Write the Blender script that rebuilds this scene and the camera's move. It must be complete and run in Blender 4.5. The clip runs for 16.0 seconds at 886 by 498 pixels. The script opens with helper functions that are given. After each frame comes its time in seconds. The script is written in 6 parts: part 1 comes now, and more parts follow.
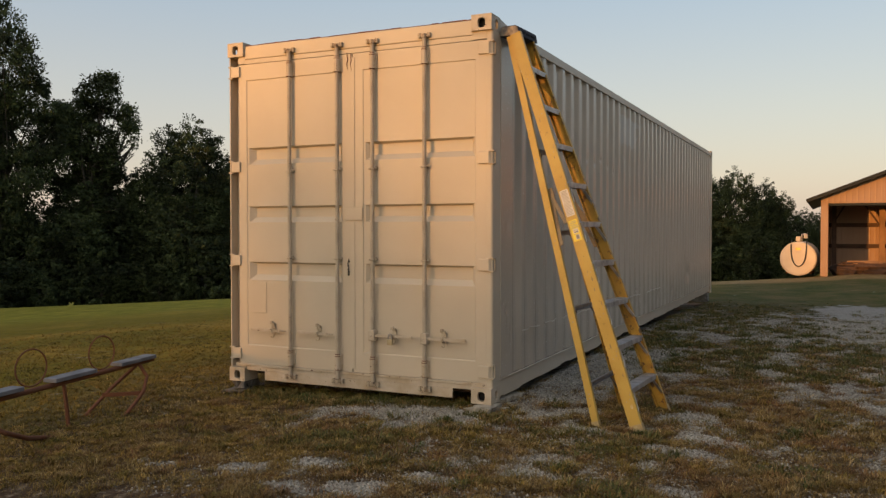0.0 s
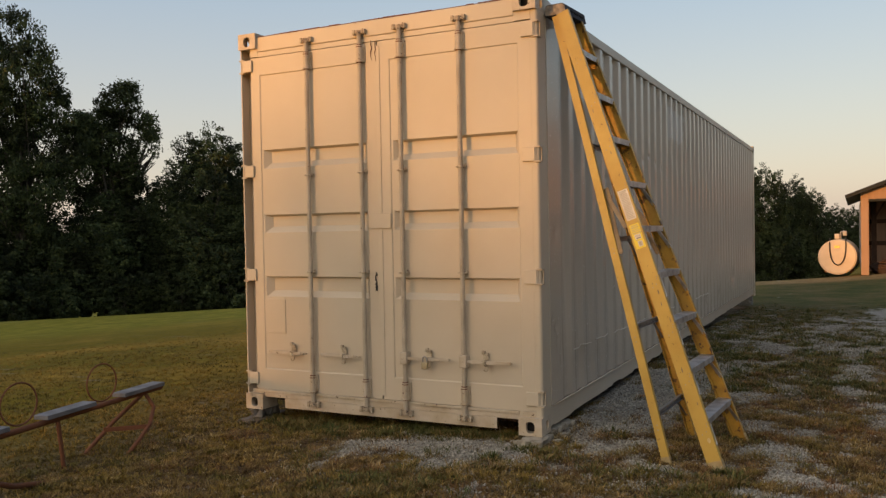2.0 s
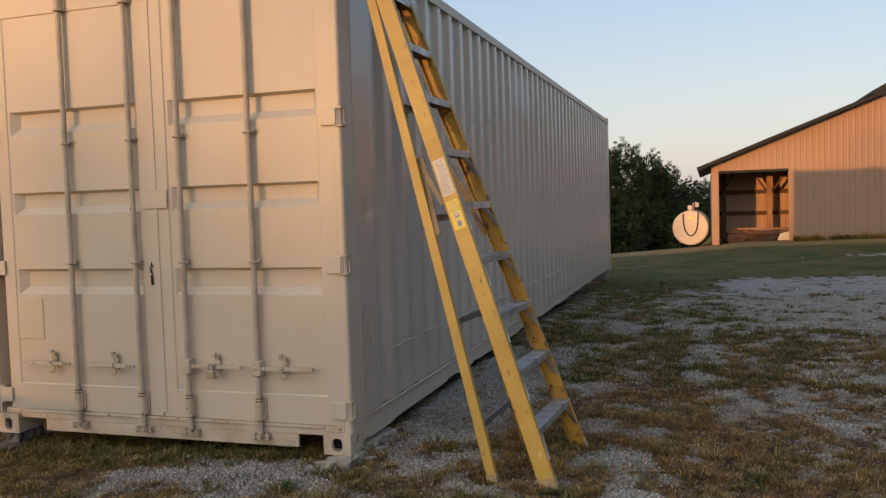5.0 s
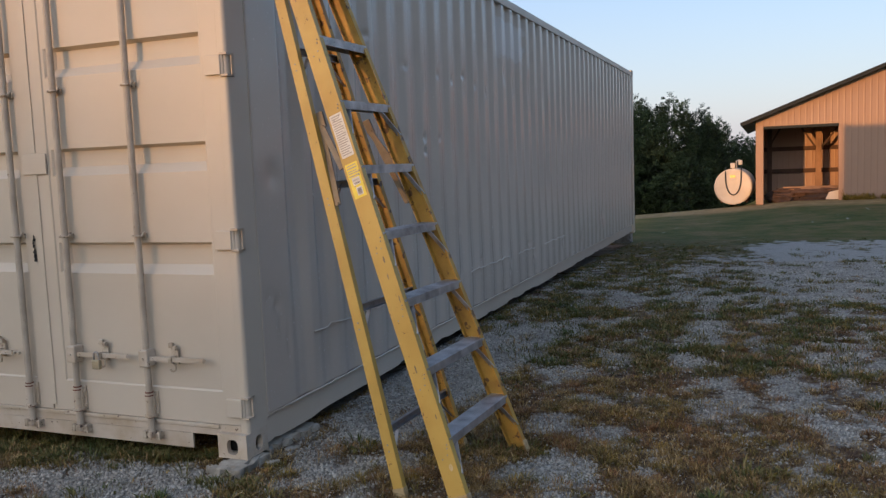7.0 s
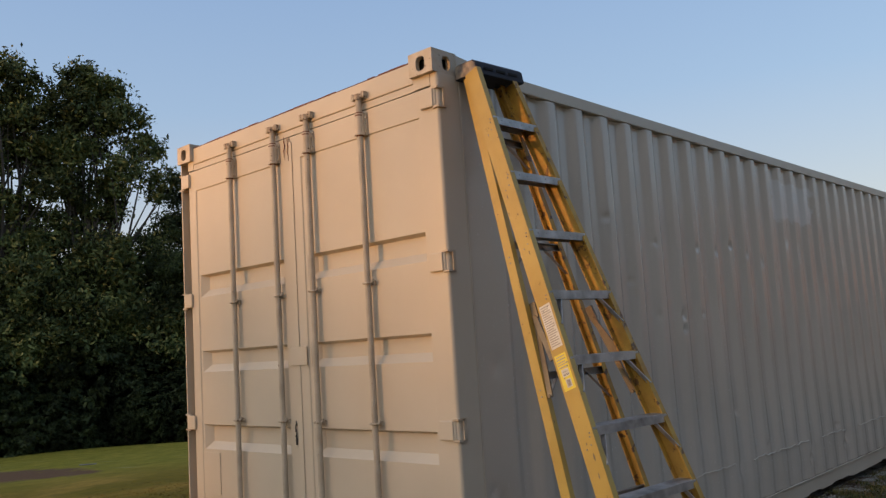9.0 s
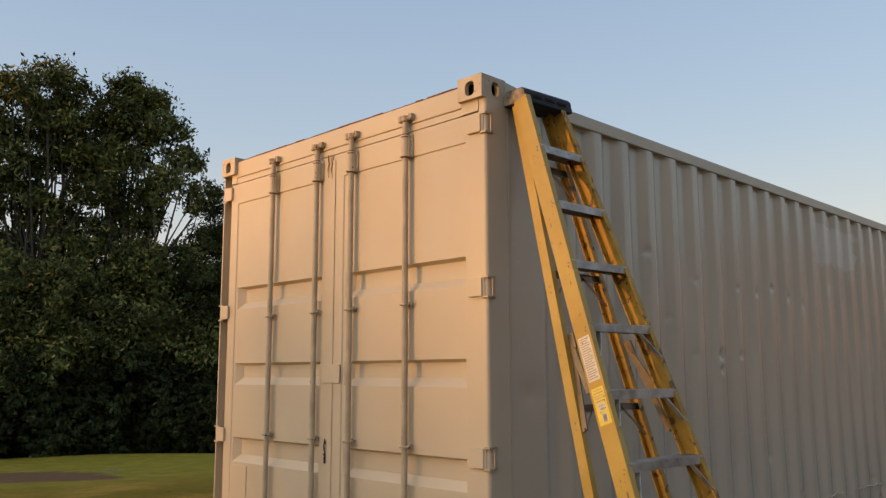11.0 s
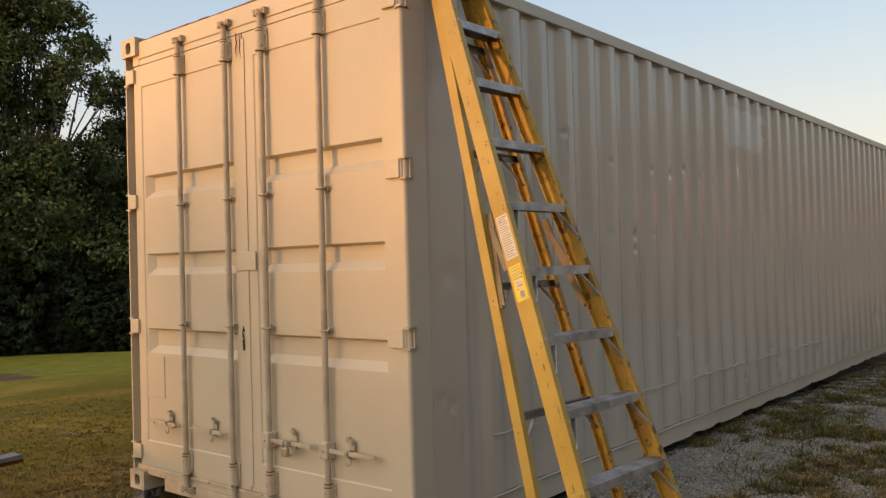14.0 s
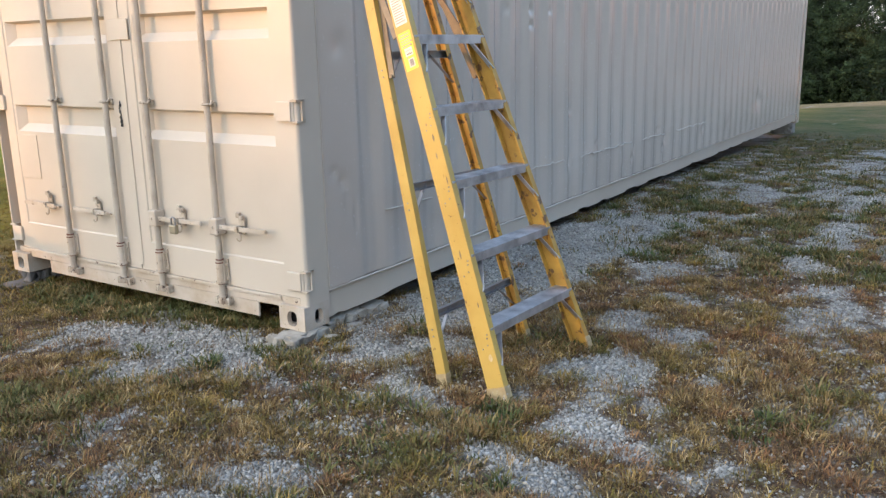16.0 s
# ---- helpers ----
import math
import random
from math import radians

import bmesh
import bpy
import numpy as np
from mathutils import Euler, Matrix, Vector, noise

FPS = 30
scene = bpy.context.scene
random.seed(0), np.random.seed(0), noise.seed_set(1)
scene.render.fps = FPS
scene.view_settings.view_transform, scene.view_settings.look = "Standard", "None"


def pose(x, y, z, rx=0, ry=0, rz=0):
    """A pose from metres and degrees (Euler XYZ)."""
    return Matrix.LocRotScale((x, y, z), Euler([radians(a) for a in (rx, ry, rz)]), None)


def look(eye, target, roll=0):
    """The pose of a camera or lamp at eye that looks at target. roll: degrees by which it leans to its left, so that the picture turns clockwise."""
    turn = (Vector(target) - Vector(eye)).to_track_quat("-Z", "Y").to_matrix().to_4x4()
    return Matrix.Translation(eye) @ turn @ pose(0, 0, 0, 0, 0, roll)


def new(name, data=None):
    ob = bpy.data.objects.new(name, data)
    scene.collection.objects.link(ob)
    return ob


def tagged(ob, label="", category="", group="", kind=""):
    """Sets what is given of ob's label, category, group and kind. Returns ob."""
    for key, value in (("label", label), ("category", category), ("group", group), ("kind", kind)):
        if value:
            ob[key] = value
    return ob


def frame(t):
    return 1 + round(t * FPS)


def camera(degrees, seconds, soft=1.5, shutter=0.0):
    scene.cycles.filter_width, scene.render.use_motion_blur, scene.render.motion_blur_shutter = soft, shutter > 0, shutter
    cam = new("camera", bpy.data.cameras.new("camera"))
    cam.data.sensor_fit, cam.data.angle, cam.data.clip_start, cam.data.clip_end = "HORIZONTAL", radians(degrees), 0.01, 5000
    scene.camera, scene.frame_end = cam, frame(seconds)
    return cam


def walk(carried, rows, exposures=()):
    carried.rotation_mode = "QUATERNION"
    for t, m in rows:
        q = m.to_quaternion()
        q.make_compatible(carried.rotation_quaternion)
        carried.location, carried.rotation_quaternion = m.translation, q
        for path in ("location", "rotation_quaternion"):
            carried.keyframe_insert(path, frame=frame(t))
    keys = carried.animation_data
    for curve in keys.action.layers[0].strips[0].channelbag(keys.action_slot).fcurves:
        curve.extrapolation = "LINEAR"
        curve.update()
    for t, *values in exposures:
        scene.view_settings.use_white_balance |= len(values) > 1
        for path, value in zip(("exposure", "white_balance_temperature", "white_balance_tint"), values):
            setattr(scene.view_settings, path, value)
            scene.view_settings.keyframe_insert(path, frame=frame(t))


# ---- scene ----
cam = camera(56.01, 16.0, 1.35)
PATH = [
    (0, (2.256, -5.737, 1.428), (1.418, -3.922, 1.380), -0.02),
    (0.5, (2.177, -5.573, 1.449), (1.317, -3.768, 1.410), -0.58),
    (1, (2.090, -5.435, 1.440), (1.196, -3.647, 1.403), -0.74),
    (1.5, (1.931, -5.242, 1.461), (1.039, -3.452, 1.425), -1.04),
    (2, (1.829, -5.103, 1.463), (0.943, -3.310, 1.423), -1.05),
    (2.5, (1.820, -4.940, 1.468), (0.938, -3.145, 1.422), -1.09),
    (3, (1.842, -4.759, 1.474), (0.960, -2.965, 1.421), -0.90),
    (3.5, (1.791, -4.614, 1.463), (0.917, -2.816, 1.400), -0.93),
    (4, (1.686, -4.455, 1.486), (0.894, -2.620, 1.403), -1.48),
    (4.5, (1.702, -4.329, 1.477), (1.093, -2.426, 1.385), -2.05),
    (5, (1.864, -4.096, 1.472), (1.259, -2.193, 1.365), -1.80),
    (5.2, (1.929, -4.022, 1.475), (1.320, -2.121, 1.345), -1.76),
    (7.3, (2.304, -3.109, 1.468), (1.532, -1.275, 1.270), -2.45),
    (7.5, (2.325, -3.058, 1.484), (1.509, -1.240, 1.321), -2.57),
    (8, (2.381, -2.958, 1.520), (1.452, -1.192, 1.651), -2.64),
    (8.5, (2.560, -2.916, 1.557), (1.257, -1.418, 1.791), -3.01),
    (9, (2.663, -2.906, 1.557), (1.320, -1.442, 1.788), -3.58),
    (9.5, (2.654, -2.947, 1.559), (1.297, -1.506, 1.848), -1.06),
    (12, (2.609, -2.913, 1.546), (1.215, -1.510, 1.842), -0.22),
    (12.5, (2.613, -2.919, 1.542), (1.231, -1.501, 1.825), 0.12),
    (13, (2.611, -2.922, 1.539), (1.238, -1.486, 1.772), -0.47),
    (13.5, (2.599, -2.903, 1.527), (1.261, -1.422, 1.659), -1.22),
    (14, (2.587, -2.873, 1.505), (1.322, -1.324, 1.541), -1.59),
    (14.5, (2.591, -2.832, 1.479), (1.402, -1.232, 1.321), -1.31),
    (15, (2.592, -2.820, 1.451), (1.478, -1.184, 1.163), -1.22),
    (15.5, (2.597, -2.822, 1.419), (1.516, -1.194, 0.993), -1.12),
    (16, (2.593, -2.821, 1.425), (1.545, -1.183, 0.957), -1.12),
]
EXPOSURES = [(0.0, -0.12, 7000, 10), (3.0, -0.05, 6800, 10), (4.0, 0.07, 6300, 10), (5.0, -0.01, 6000, 10), (7.5, 0.07, 5200, 10), (8.0, -0.10, 5750, 10), (8.5, -0.26, 5600, 10), (9.5, 0.0, 6500, 10), (12.5, 0.03, 7050, 10), (14.2, 0.32, 7200, 10), (15.2, 0.82, 5850, 5), (16.0, 1.28, 5300, 7)]
walk(cam, [(t, look(eye, target, roll)) for t, eye, target, roll in PATH], EXPOSURES)

# ---- light ----
SUN_AZ, SUN_EL = 25.6, 2.6          # the way the sun's rays travel: degrees from +y towards +x, and their drop
sun_data = bpy.data.lights.new("sun", "SUN")
sun_data.energy, sun_data.angle, sun_data.color = 4.3, radians(0.7), (1.0, 0.44, 0.11)
sun_ob = new("sun", sun_data)
_d = Vector((math.sin(radians(SUN_AZ)) * math.cos(radians(SUN_EL)), math.cos(radians(SUN_AZ)) * math.cos(radians(SUN_EL)), -math.sin(radians(SUN_EL))))
sun_ob.matrix_world = look((0, 0, 30), Vector((0, 0, 30)) + _d)

world = bpy.data.worlds.new("world")
scene.world = world
world.use_nodes = True
_n = world.node_tree.nodes
_sky = _n.new("ShaderNodeTexSky")
_sky.sky_type, _sky.sun_disc = "NISHITA", False
_sky.sun_elevation, _sky.sun_rotation = radians(4.0), radians(180 + SUN_AZ)
_sky.air_density, _sky.dust_density, _sky.ozone_density = 1.0, 1.5, 1.5
_n["Background"].inputs["Strength"].default_value = 0.10
world.node_tree.links.new(_sky.outputs[0], _n["Background"].inputs["Color"])
# evening haze over the whole sky: cream at the horizon, blue-grey overhead
_tc, _sep, _rp, _hz, _add = (_n.new(k) for k in ("ShaderNodeTexCoord", "ShaderNodeSeparateXYZ", "ShaderNodeValToRGB", "ShaderNodeBackground", "ShaderNodeAddShader"))
_el = _rp.color_ramp.elements
for _p, _c in ((0.05, (0.60, 0.54, 0.51)), (0.14, (0.51, 0.51, 0.53)), (0.28, (0.35, 0.44, 0.57)), (0.55, (0.22, 0.325, 0.53))):
    _el.new(_p).color = (*_c, 1)
_el[0].color, _el[len(_el) - 1].color = (0.61, 0.52, 0.47, 1), (0.19, 0.26, 0.40, 1)
_hz.inputs["Strength"].default_value = 1.0
# the afterglow: brighter and warmer towards the sun's side of the sky
_dot, _pw, _gl, _ad2 = (_n.new(k) for k in ("ShaderNodeVectorMath", "ShaderNodeMath", "ShaderNodeBackground", "ShaderNodeAddShader"))
_dot.operation, _pw.operation, _pw.use_clamp = "DOT_PRODUCT", "MULTIPLY_ADD", True
_dot.inputs[1].default_value = (-_d.x, -_d.y, 0.12)
_gl.inputs["Color"].default_value = (1.0, 0.82, 0.60, 1)
for _a, _b in ((_tc.outputs["Generated"], _dot.inputs[0]), (_dot.outputs["Value"], _pw.inputs[0]), (_pw.outputs[0], _gl.inputs["Strength"]), (_gl.outputs[0], _ad2.inputs[0]), (_add.outputs[0], _ad2.inputs[1]), (_ad2.outputs[0], _n["World Output"].inputs["Surface"])):
    world.node_tree.links.new(_a, _b)
_pw.inputs[1].default_value, _pw.inputs[2].default_value = 2.85, -0.78
for _a, _b in ((_tc.outputs["Generated"], _sep.inputs[0]), (_sep.outputs["Z"], _rp.inputs["Fac"]), (_rp.outputs["Color"], _hz.inputs["Color"]), (_hz.outputs[0], _add.inputs[0]), (_n["Background"].outputs[0], _add.inputs[1])):
    world.node_tree.links.new(_a, _b)


# ---- materials ----
def material(name, rough=0.6, metal=0.0):
    m = bpy.data.materials.new(name)
    m.use_nodes = True
    b = m.node_tree.nodes["Principled BSDF"]
    b.inputs["Roughness"].default_value, b.inputs["Metallic"].default_value = rough, metal
    return m, m.node_tree, b


def node(t, kind, **kw):
    n = t.nodes.new(kind)
    for k, v in kw.items():
        if k in n.inputs:
            n.inputs[k].default_value = v
    return n


def coords(t, scale=(1, 1, 1)):
    c = t.nodes.new("ShaderNodeTexCoord")
    mp = t.nodes.new("ShaderNodeMapping")
    mp.inputs["Scale"].default_value = scale
    t.links.new(c.outputs["Object"], mp.inputs["Vector"])
    return mp.outputs["Vector"]


def noise_out(t, vec, scale, detail=4.0, rough=0.55):
    n = node(t, "ShaderNodeTexNoise", Scale=scale, Detail=detail, Roughness=rough)
    t.links.new(vec, n.inputs["Vector"])
    return n.outputs["Fac"]


def ramp(t, fac, stops):
    r = t.nodes.new("ShaderNodeValToRGB")
    e = r.color_ramp.elements
    while len(e) < len(stops):
        e.new(0.5)
    for el, (p, c) in zip(e, stops):
        el.position, el.color = p, (*c, 1) if len(c) == 3 else c
    t.links.new(fac, r.inputs["Fac"])
    return r.outputs["Color"]


def mix(t, fac, a, b, mode="MIX"):
    m = t.nodes.new("ShaderNodeMix")
    m.data_type, m.blend_type = "RGBA", mode
    for sock, v in ((0, fac), (6, a), (7, b)):
        if isinstance(v, bpy.types.NodeSocket):
            t.links.new(v, m.inputs[sock])
        else:
            m.inputs[sock].default_value = v if sock == 0 else (*v, 1)
    return m.outputs[2]


def bump(t, b, fac, strength=0.2, dist=0.01):
    n = node(t, "ShaderNodeBump", Strength=strength, Distance=dist)
    t.links.new(fac, n.inputs["Height"])
    t.links.new(n.outputs["Normal"], b.inputs["Normal"])


def worn(name, base, stain, rough=0.5, metal=0.0, big=1.5, fine=40.0, amount=0.5, bump_s=0.15, spots=None, spot_at=0.7):
    """Paint or metal with stains at one scale, grain at another, and chips of another colour."""
    m, t, b = material(name, rough, metal)
    v = coords(t)
    c = mix(t, ramp(t, noise_out(t, v, big, 5), [(0.35, (0, 0, 0)), (0.75, (amount, amount, amount))]), base, stain)
    if spots:
        c = mix(t, ramp(t, noise_out(t, v, fine * 0.6, 6, 0.65), [(spot_at, (0, 0, 0)), (spot_at + 0.03, (1, 1, 1))]), c, spots)
    t.links.new(c, b.inputs["Base Color"])
    f = noise_out(t, v, fine, 4)
    r = ramp(t, f, [(0.3, (rough - 0.05,) * 3), (0.7, (rough + 0.07,) * 3)])
    t.links.new(r, b.inputs["Roughness"])
    bump(t, b, f, bump_s, 0.004)
    return m


PAINT = worn("beige paint", (0.545, 0.465, 0.350), (0.455, 0.380, 0.275), 0.42, big=1.3, fine=55, amount=0.7, bump_s=0.012, spots=(0.30, 0.20, 0.12), spot_at=0.77)
SIDE_PAINT = worn("glossy beige paint", (0.54, 0.46, 0.365), (0.47, 0.40, 0.315), 0.21, big=1.3, fine=55, amount=0.7, bump_s=0.0, spots=(0.30, 0.20, 0.12), spot_at=0.78)
ROD_PAINT = worn("rubbed beige paint", (0.47, 0.395, 0.295), (0.30, 0.24, 0.17), 0.5, big=7, fine=45, amount=0.9, bump_s=0.05, spots=(0.12, 0.07, 0.04), spot_at=0.66)
RUSTY_PAINT = worn("rust-stained beige paint", (0.53, 0.45, 0.33), (0.20, 0.135, 0.075), 0.55, big=26, fine=70, amount=1.0, bump_s=0.2, spots=(0.07, 0.04, 0.025), spot_at=0.60)


def old_mark(m):
    """A ghost of an old mark high on the side, where the paint is paler."""
    t = m.node_tree
    b = next(n for n in t.nodes if n.type == "BSDF_PRINCIPLED")
    base = b.inputs["Base Color"].links[0].from_socket
    v = coords(t)
    sp = t.nodes.new("ShaderNodeSeparateXYZ")
    t.links.new(v, sp.inputs[0])

    def near(sock, mid, half):
        n = t.nodes.new("ShaderNodeMath")
        n.operation = "SUBTRACT"
        t.links.new(sock, n.inputs[0])
        n.inputs[1].default_value = mid
        a = t.nodes.new("ShaderNodeMath")
        a.operation = "ABSOLUTE"
        t.links.new(n.outputs[0], a.inputs[0])
        k = t.nodes.new("ShaderNodeMath")
        k.operation = "MULTIPLY_ADD"
        t.links.new(a.outputs[0], k.inputs[0])
        k.inputs[1].default_value, k.inputs[2].default_value = -1 / half, 1.0
        return k.outputs[0]

    lo = t.nodes.new("ShaderNodeMath")
    lo.operation = "MINIMUM"
    t.links.new(near(sp.outputs["Y"], 4.62, 0.46), lo.inputs[0])
    t.links.new(near(sp.outputs["Z"], 2.62, 0.17), lo.inputs[1])
    ad = t.nodes.new("ShaderNodeMath")
    t.links.new(lo.outputs[0], ad.inputs[0])
    t.links.new(noise_out(t, v, 9.0, 5), ad.inputs[1])
    f = ramp(t, ad.outputs[0], [(0.46, (0, 0, 0)), (0.60, (0.75,) * 3)])
    t.links.new(mix(t, f, base, (0.62, 0.58, 0.52)), b.inputs["Base Color"])


old_mark(SIDE_PAINT)
RUSTY_DARK = worn("rust-streaked paint", (0.46, 0.37, 0.26), (0.13, 0.075, 0.04), 0.65, big=30, fine=80, amount=1.0, bump_s=0.25, spots=(0.05, 0.03, 0.02), spot_at=0.56)
PAINT_WORN = worn("chipped beige paint", (0.54, 0.458, 0.35), (0.36, 0.26, 0.15), 0.5, big=7, fine=55, amount=0.85, bump_s=0.05, spots=(0.10, 0.055, 0.03), spot_at=0.635)
RUST = worn("rust", (0.16, 0.055, 0.025), (0.07, 0.03, 0.02), 0.85, big=14, fine=120, bump_s=0.4)
RUSTED_PIPE = worn("rusted red pipe", (0.155, 0.055, 0.020), (0.07, 0.027, 0.013), 0.8, big=9, fine=90, bump_s=0.4)
DARK = worn("dark void", (0.012, 0.011, 0.010), (0.02, 0.018, 0.015), 0.9, bump_s=0.0)
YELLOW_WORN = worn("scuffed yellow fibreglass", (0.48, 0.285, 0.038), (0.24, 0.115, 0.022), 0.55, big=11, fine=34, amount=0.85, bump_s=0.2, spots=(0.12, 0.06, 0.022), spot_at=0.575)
SPREADER_STEEL = worn("tarnished steel", (0.24, 0.185, 0.11), (0.12, 0.09, 0.06), 0.6, 0.2, big=14, fine=90, amount=0.8)
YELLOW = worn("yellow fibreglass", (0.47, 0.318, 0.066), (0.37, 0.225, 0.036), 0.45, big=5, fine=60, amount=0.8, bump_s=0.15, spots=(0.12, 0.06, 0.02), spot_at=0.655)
ALUMINIUM = worn("scuffed aluminium", (0.62, 0.605, 0.59), (0.27, 0.255, 0.24), 0.46, 0.8, big=12, fine=90, amount=0.95, bump_s=0.2, spots=(0.75, 0.72, 0.66), spot_at=0.68)
STEEL = worn("grey steel", (0.35, 0.34, 0.33), (0.18, 0.15, 0.12), 0.45, 0.8, big=20, fine=120, bump_s=0.2)
BRASS = worn("brass", (0.55, 0.36, 0.13), (0.25, 0.16, 0.07), 0.4, 0.9, big=30, fine=150)
DULL_BRASS = worn("dull brass", (0.46, 0.39, 0.25), (0.20, 0.16, 0.10), 0.42, 0.5, big=40, fine=150)
BLACK_PLASTIC = worn("black plastic", (0.022, 0.024, 0.032), (0.035, 0.035, 0.04), 0.8, big=10, fine=80, spots=(0.36, 0.29, 0.22), spot_at=0.74)
BARE_WORN = worn("scraped tan plastic", (0.34, 0.27, 0.20), (0.05, 0.05, 0.055), 0.6, big=26, fine=60, amount=1.0)
FOOT_WORN = worn("dusty scuffed fibreglass", (0.47, 0.345, 0.16), (0.30, 0.20, 0.09), 0.8, big=24, fine=70, amount=1.0, bump_s=0.3, spots=(0.52, 0.44, 0.32), spot_at=0.6)
SCRAPED = worn("scraped pale fibreglass", (0.56, 0.45, 0.27), (0.47, 0.33, 0.10), 0.7, big=90, fine=160, amount=1.0, bump_s=0.2)
PALE_CONCRETE = worn("pale weathered concrete", (0.42, 0.37, 0.285), (0.20, 0.165, 0.115), 0.95, big=11, fine=70, amount=1.0, bump_s=0.8, spots=(0.10, 0.075, 0.05), spot_at=0.70)
CONCRETE = worn("concrete", (0.31, 0.285, 0.245), (0.14, 0.125, 0.10), 0.9, big=9, fine=60, amount=1.0, bump_s=0.6)
OLD_BOARD = worn("old brown-grey board", (0.19, 0.17, 0.145), (0.09, 0.08, 0.065), 0.85, big=8, fine=70, amount=0.9, bump_s=0.5)
GREY_BOARD = worn("weathered grey board", (0.20, 0.20, 0.21), (0.10, 0.10, 0.105), 0.8, big=8, fine=70, amount=0.9, bump_s=0.5)
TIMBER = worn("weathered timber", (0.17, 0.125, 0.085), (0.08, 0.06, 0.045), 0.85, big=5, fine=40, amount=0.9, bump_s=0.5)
BARN_SIDING = worn("tan metal siding", (0.31, 0.185, 0.112), (0.265, 0.155, 0.092), 0.5, big=0.8, fine=15, amount=0.7)
BARN_WOOD = worn("barn timber", (0.30, 0.17, 0.09), (0.16, 0.09, 0.05), 0.8, big=2, fine=30, amount=0.9, bump_s=0.4)
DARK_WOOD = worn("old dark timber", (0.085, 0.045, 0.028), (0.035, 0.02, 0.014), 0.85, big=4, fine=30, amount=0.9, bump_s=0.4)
ROOF_GREY = worn("grey metal sheet", (0.30, 0.30, 0.30), (0.22, 0.21, 0.20), 0.5, big=2, fine=20, amount=0.7)
ROOF_METAL = worn("dark roof metal", (0.014, 0.016, 0.015), (0.024, 0.026, 0.024), 0.85, 0.0, big=1.0, fine=14)
TANK_WHITE = worn("white tank paint", (0.55, 0.46, 0.36), (0.40, 0.31, 0.22), 0.5, big=2, fine=20, amount=0.6, spots=(0.25, 0.13, 0.07), spot_at=0.72)
RUBBER = worn("black rubber", (0.02, 0.02, 0.02), (0.05, 0.045, 0.04), 0.7, big=6, fine=50)
LABEL_WHITE = worn("worn white label", (0.70, 0.67, 0.60), (0.52, 0.46, 0.34), 0.6, big=25, fine=150, amount=0.8)
LABEL_YELLOW = worn("bright yellow label", (0.75, 0.60, 0.05), (0.6, 0.48, 0.06), 0.5, big=25, fine=150)
INK = worn("faded ink", (0.34, 0.31, 0.26), (0.48, 0.43, 0.34), 0.7, big=40, fine=200)
DIRT = worn("dark clutter", (0.030, 0.017, 0.012), (0.06, 0.032, 0.020), 0.9, big=3, fine=20, bump_s=0.5)


def leaf_material(name, stops, clump_scale=0.5, low=(0.45,) * 3, high=(1.5,) * 3):
    """Leaves, blades or stones: each its own tone, and tones that change from clump to clump."""
    m, t, b = material(name, 0.6)
    g = t.nodes.new("ShaderNodeNewGeometry")
    c = ramp(t, g.outputs["Random Per Island"], stops)
    clump = ramp(t, noise_out(t, g.outputs["Position"], clump_scale, 2), [(0.36, low), (0.64, high)])
    t.links.new(mix(t, 1.0, c, clump, "MULTIPLY"), b.inputs["Base Color"])
    b.inputs["Specular IOR Level"].default_value = 0.15
    return m


LEAF = leaf_material("tree leaves", [(0.0, (0.046, 0.064, 0.027)), (0.5, (0.082, 0.103, 0.035)), (0.85, (0.135, 0.142, 0.044)), (1.0, (0.23, 0.185, 0.058))])
LEAF_DARK = leaf_material("dark tree leaves", [(0.0, (0.022, 0.031, 0.014)), (0.6, (0.038, 0.052, 0.020)), (1.0, (0.066, 0.080, 0.028))])
THATCH = leaf_material("dry brown grass", [(0.0, (0.080, 0.046, 0.016)), (0.4, (0.215, 0.138, 0.046)), (0.85, (0.36, 0.245, 0.095)), (1.0, (0.58, 0.44, 0.22))], 8.0, (0.66, 0.62, 0.52), (1.22, 1.20, 1.15))
GREEN = leaf_material("green grass", [(0.0, (0.072, 0.055, 0.012)), (0.5, (0.172, 0.130, 0.028)), (0.88, (0.265, 0.198, 0.048)), (1.0, (0.42, 0.30, 0.11))], 8.0, (0.62, 0.70, 0.60), (1.40, 1.18, 1.05))
REDWEED = leaf_material("reddish weeds", [(0.0, (0.090, 0.044, 0.022)), (0.5, (0.195, 0.102, 0.044)), (0.9, (0.30, 0.17, 0.075)), (1.0, (0.42, 0.28, 0.14))], 8.0, (0.62, 0.66, 0.60), (1.3, 1.2, 1.0))
WEED = leaf_material("dark green weeds", [(0.0, (0.050, 0.058, 0.016)), (0.5, (0.092, 0.098, 0.028)), (0.85, (0.15, 0.135, 0.045)), (1.0, (0.24, 0.18, 0.085))], 5.0, (0.7, 0.85, 0.7), (1.5, 1.15, 1.1))
LAWN = leaf_material("green lawn grass", [(0.0, (0.085, 0.066, 0.008)), (0.45, (0.158, 0.112, 0.014)), (0.75, (0.215, 0.146, 0.026)), (1.0, (0.29, 0.20, 0.05))], 1.1, (0.62, 0.66, 0.6), (1.45, 1.26, 1.15))
GOLDEN = leaf_material("bright golden grass", [(0.0, (0.13, 0.082, 0.018)), (0.5, (0.28, 0.185, 0.045)), (0.9, (0.42, 0.285, 0.085)), (1.0, (0.56, 0.41, 0.16))], 2.5, (0.62, 0.60, 0.5), (1.35, 1.25, 1.15))
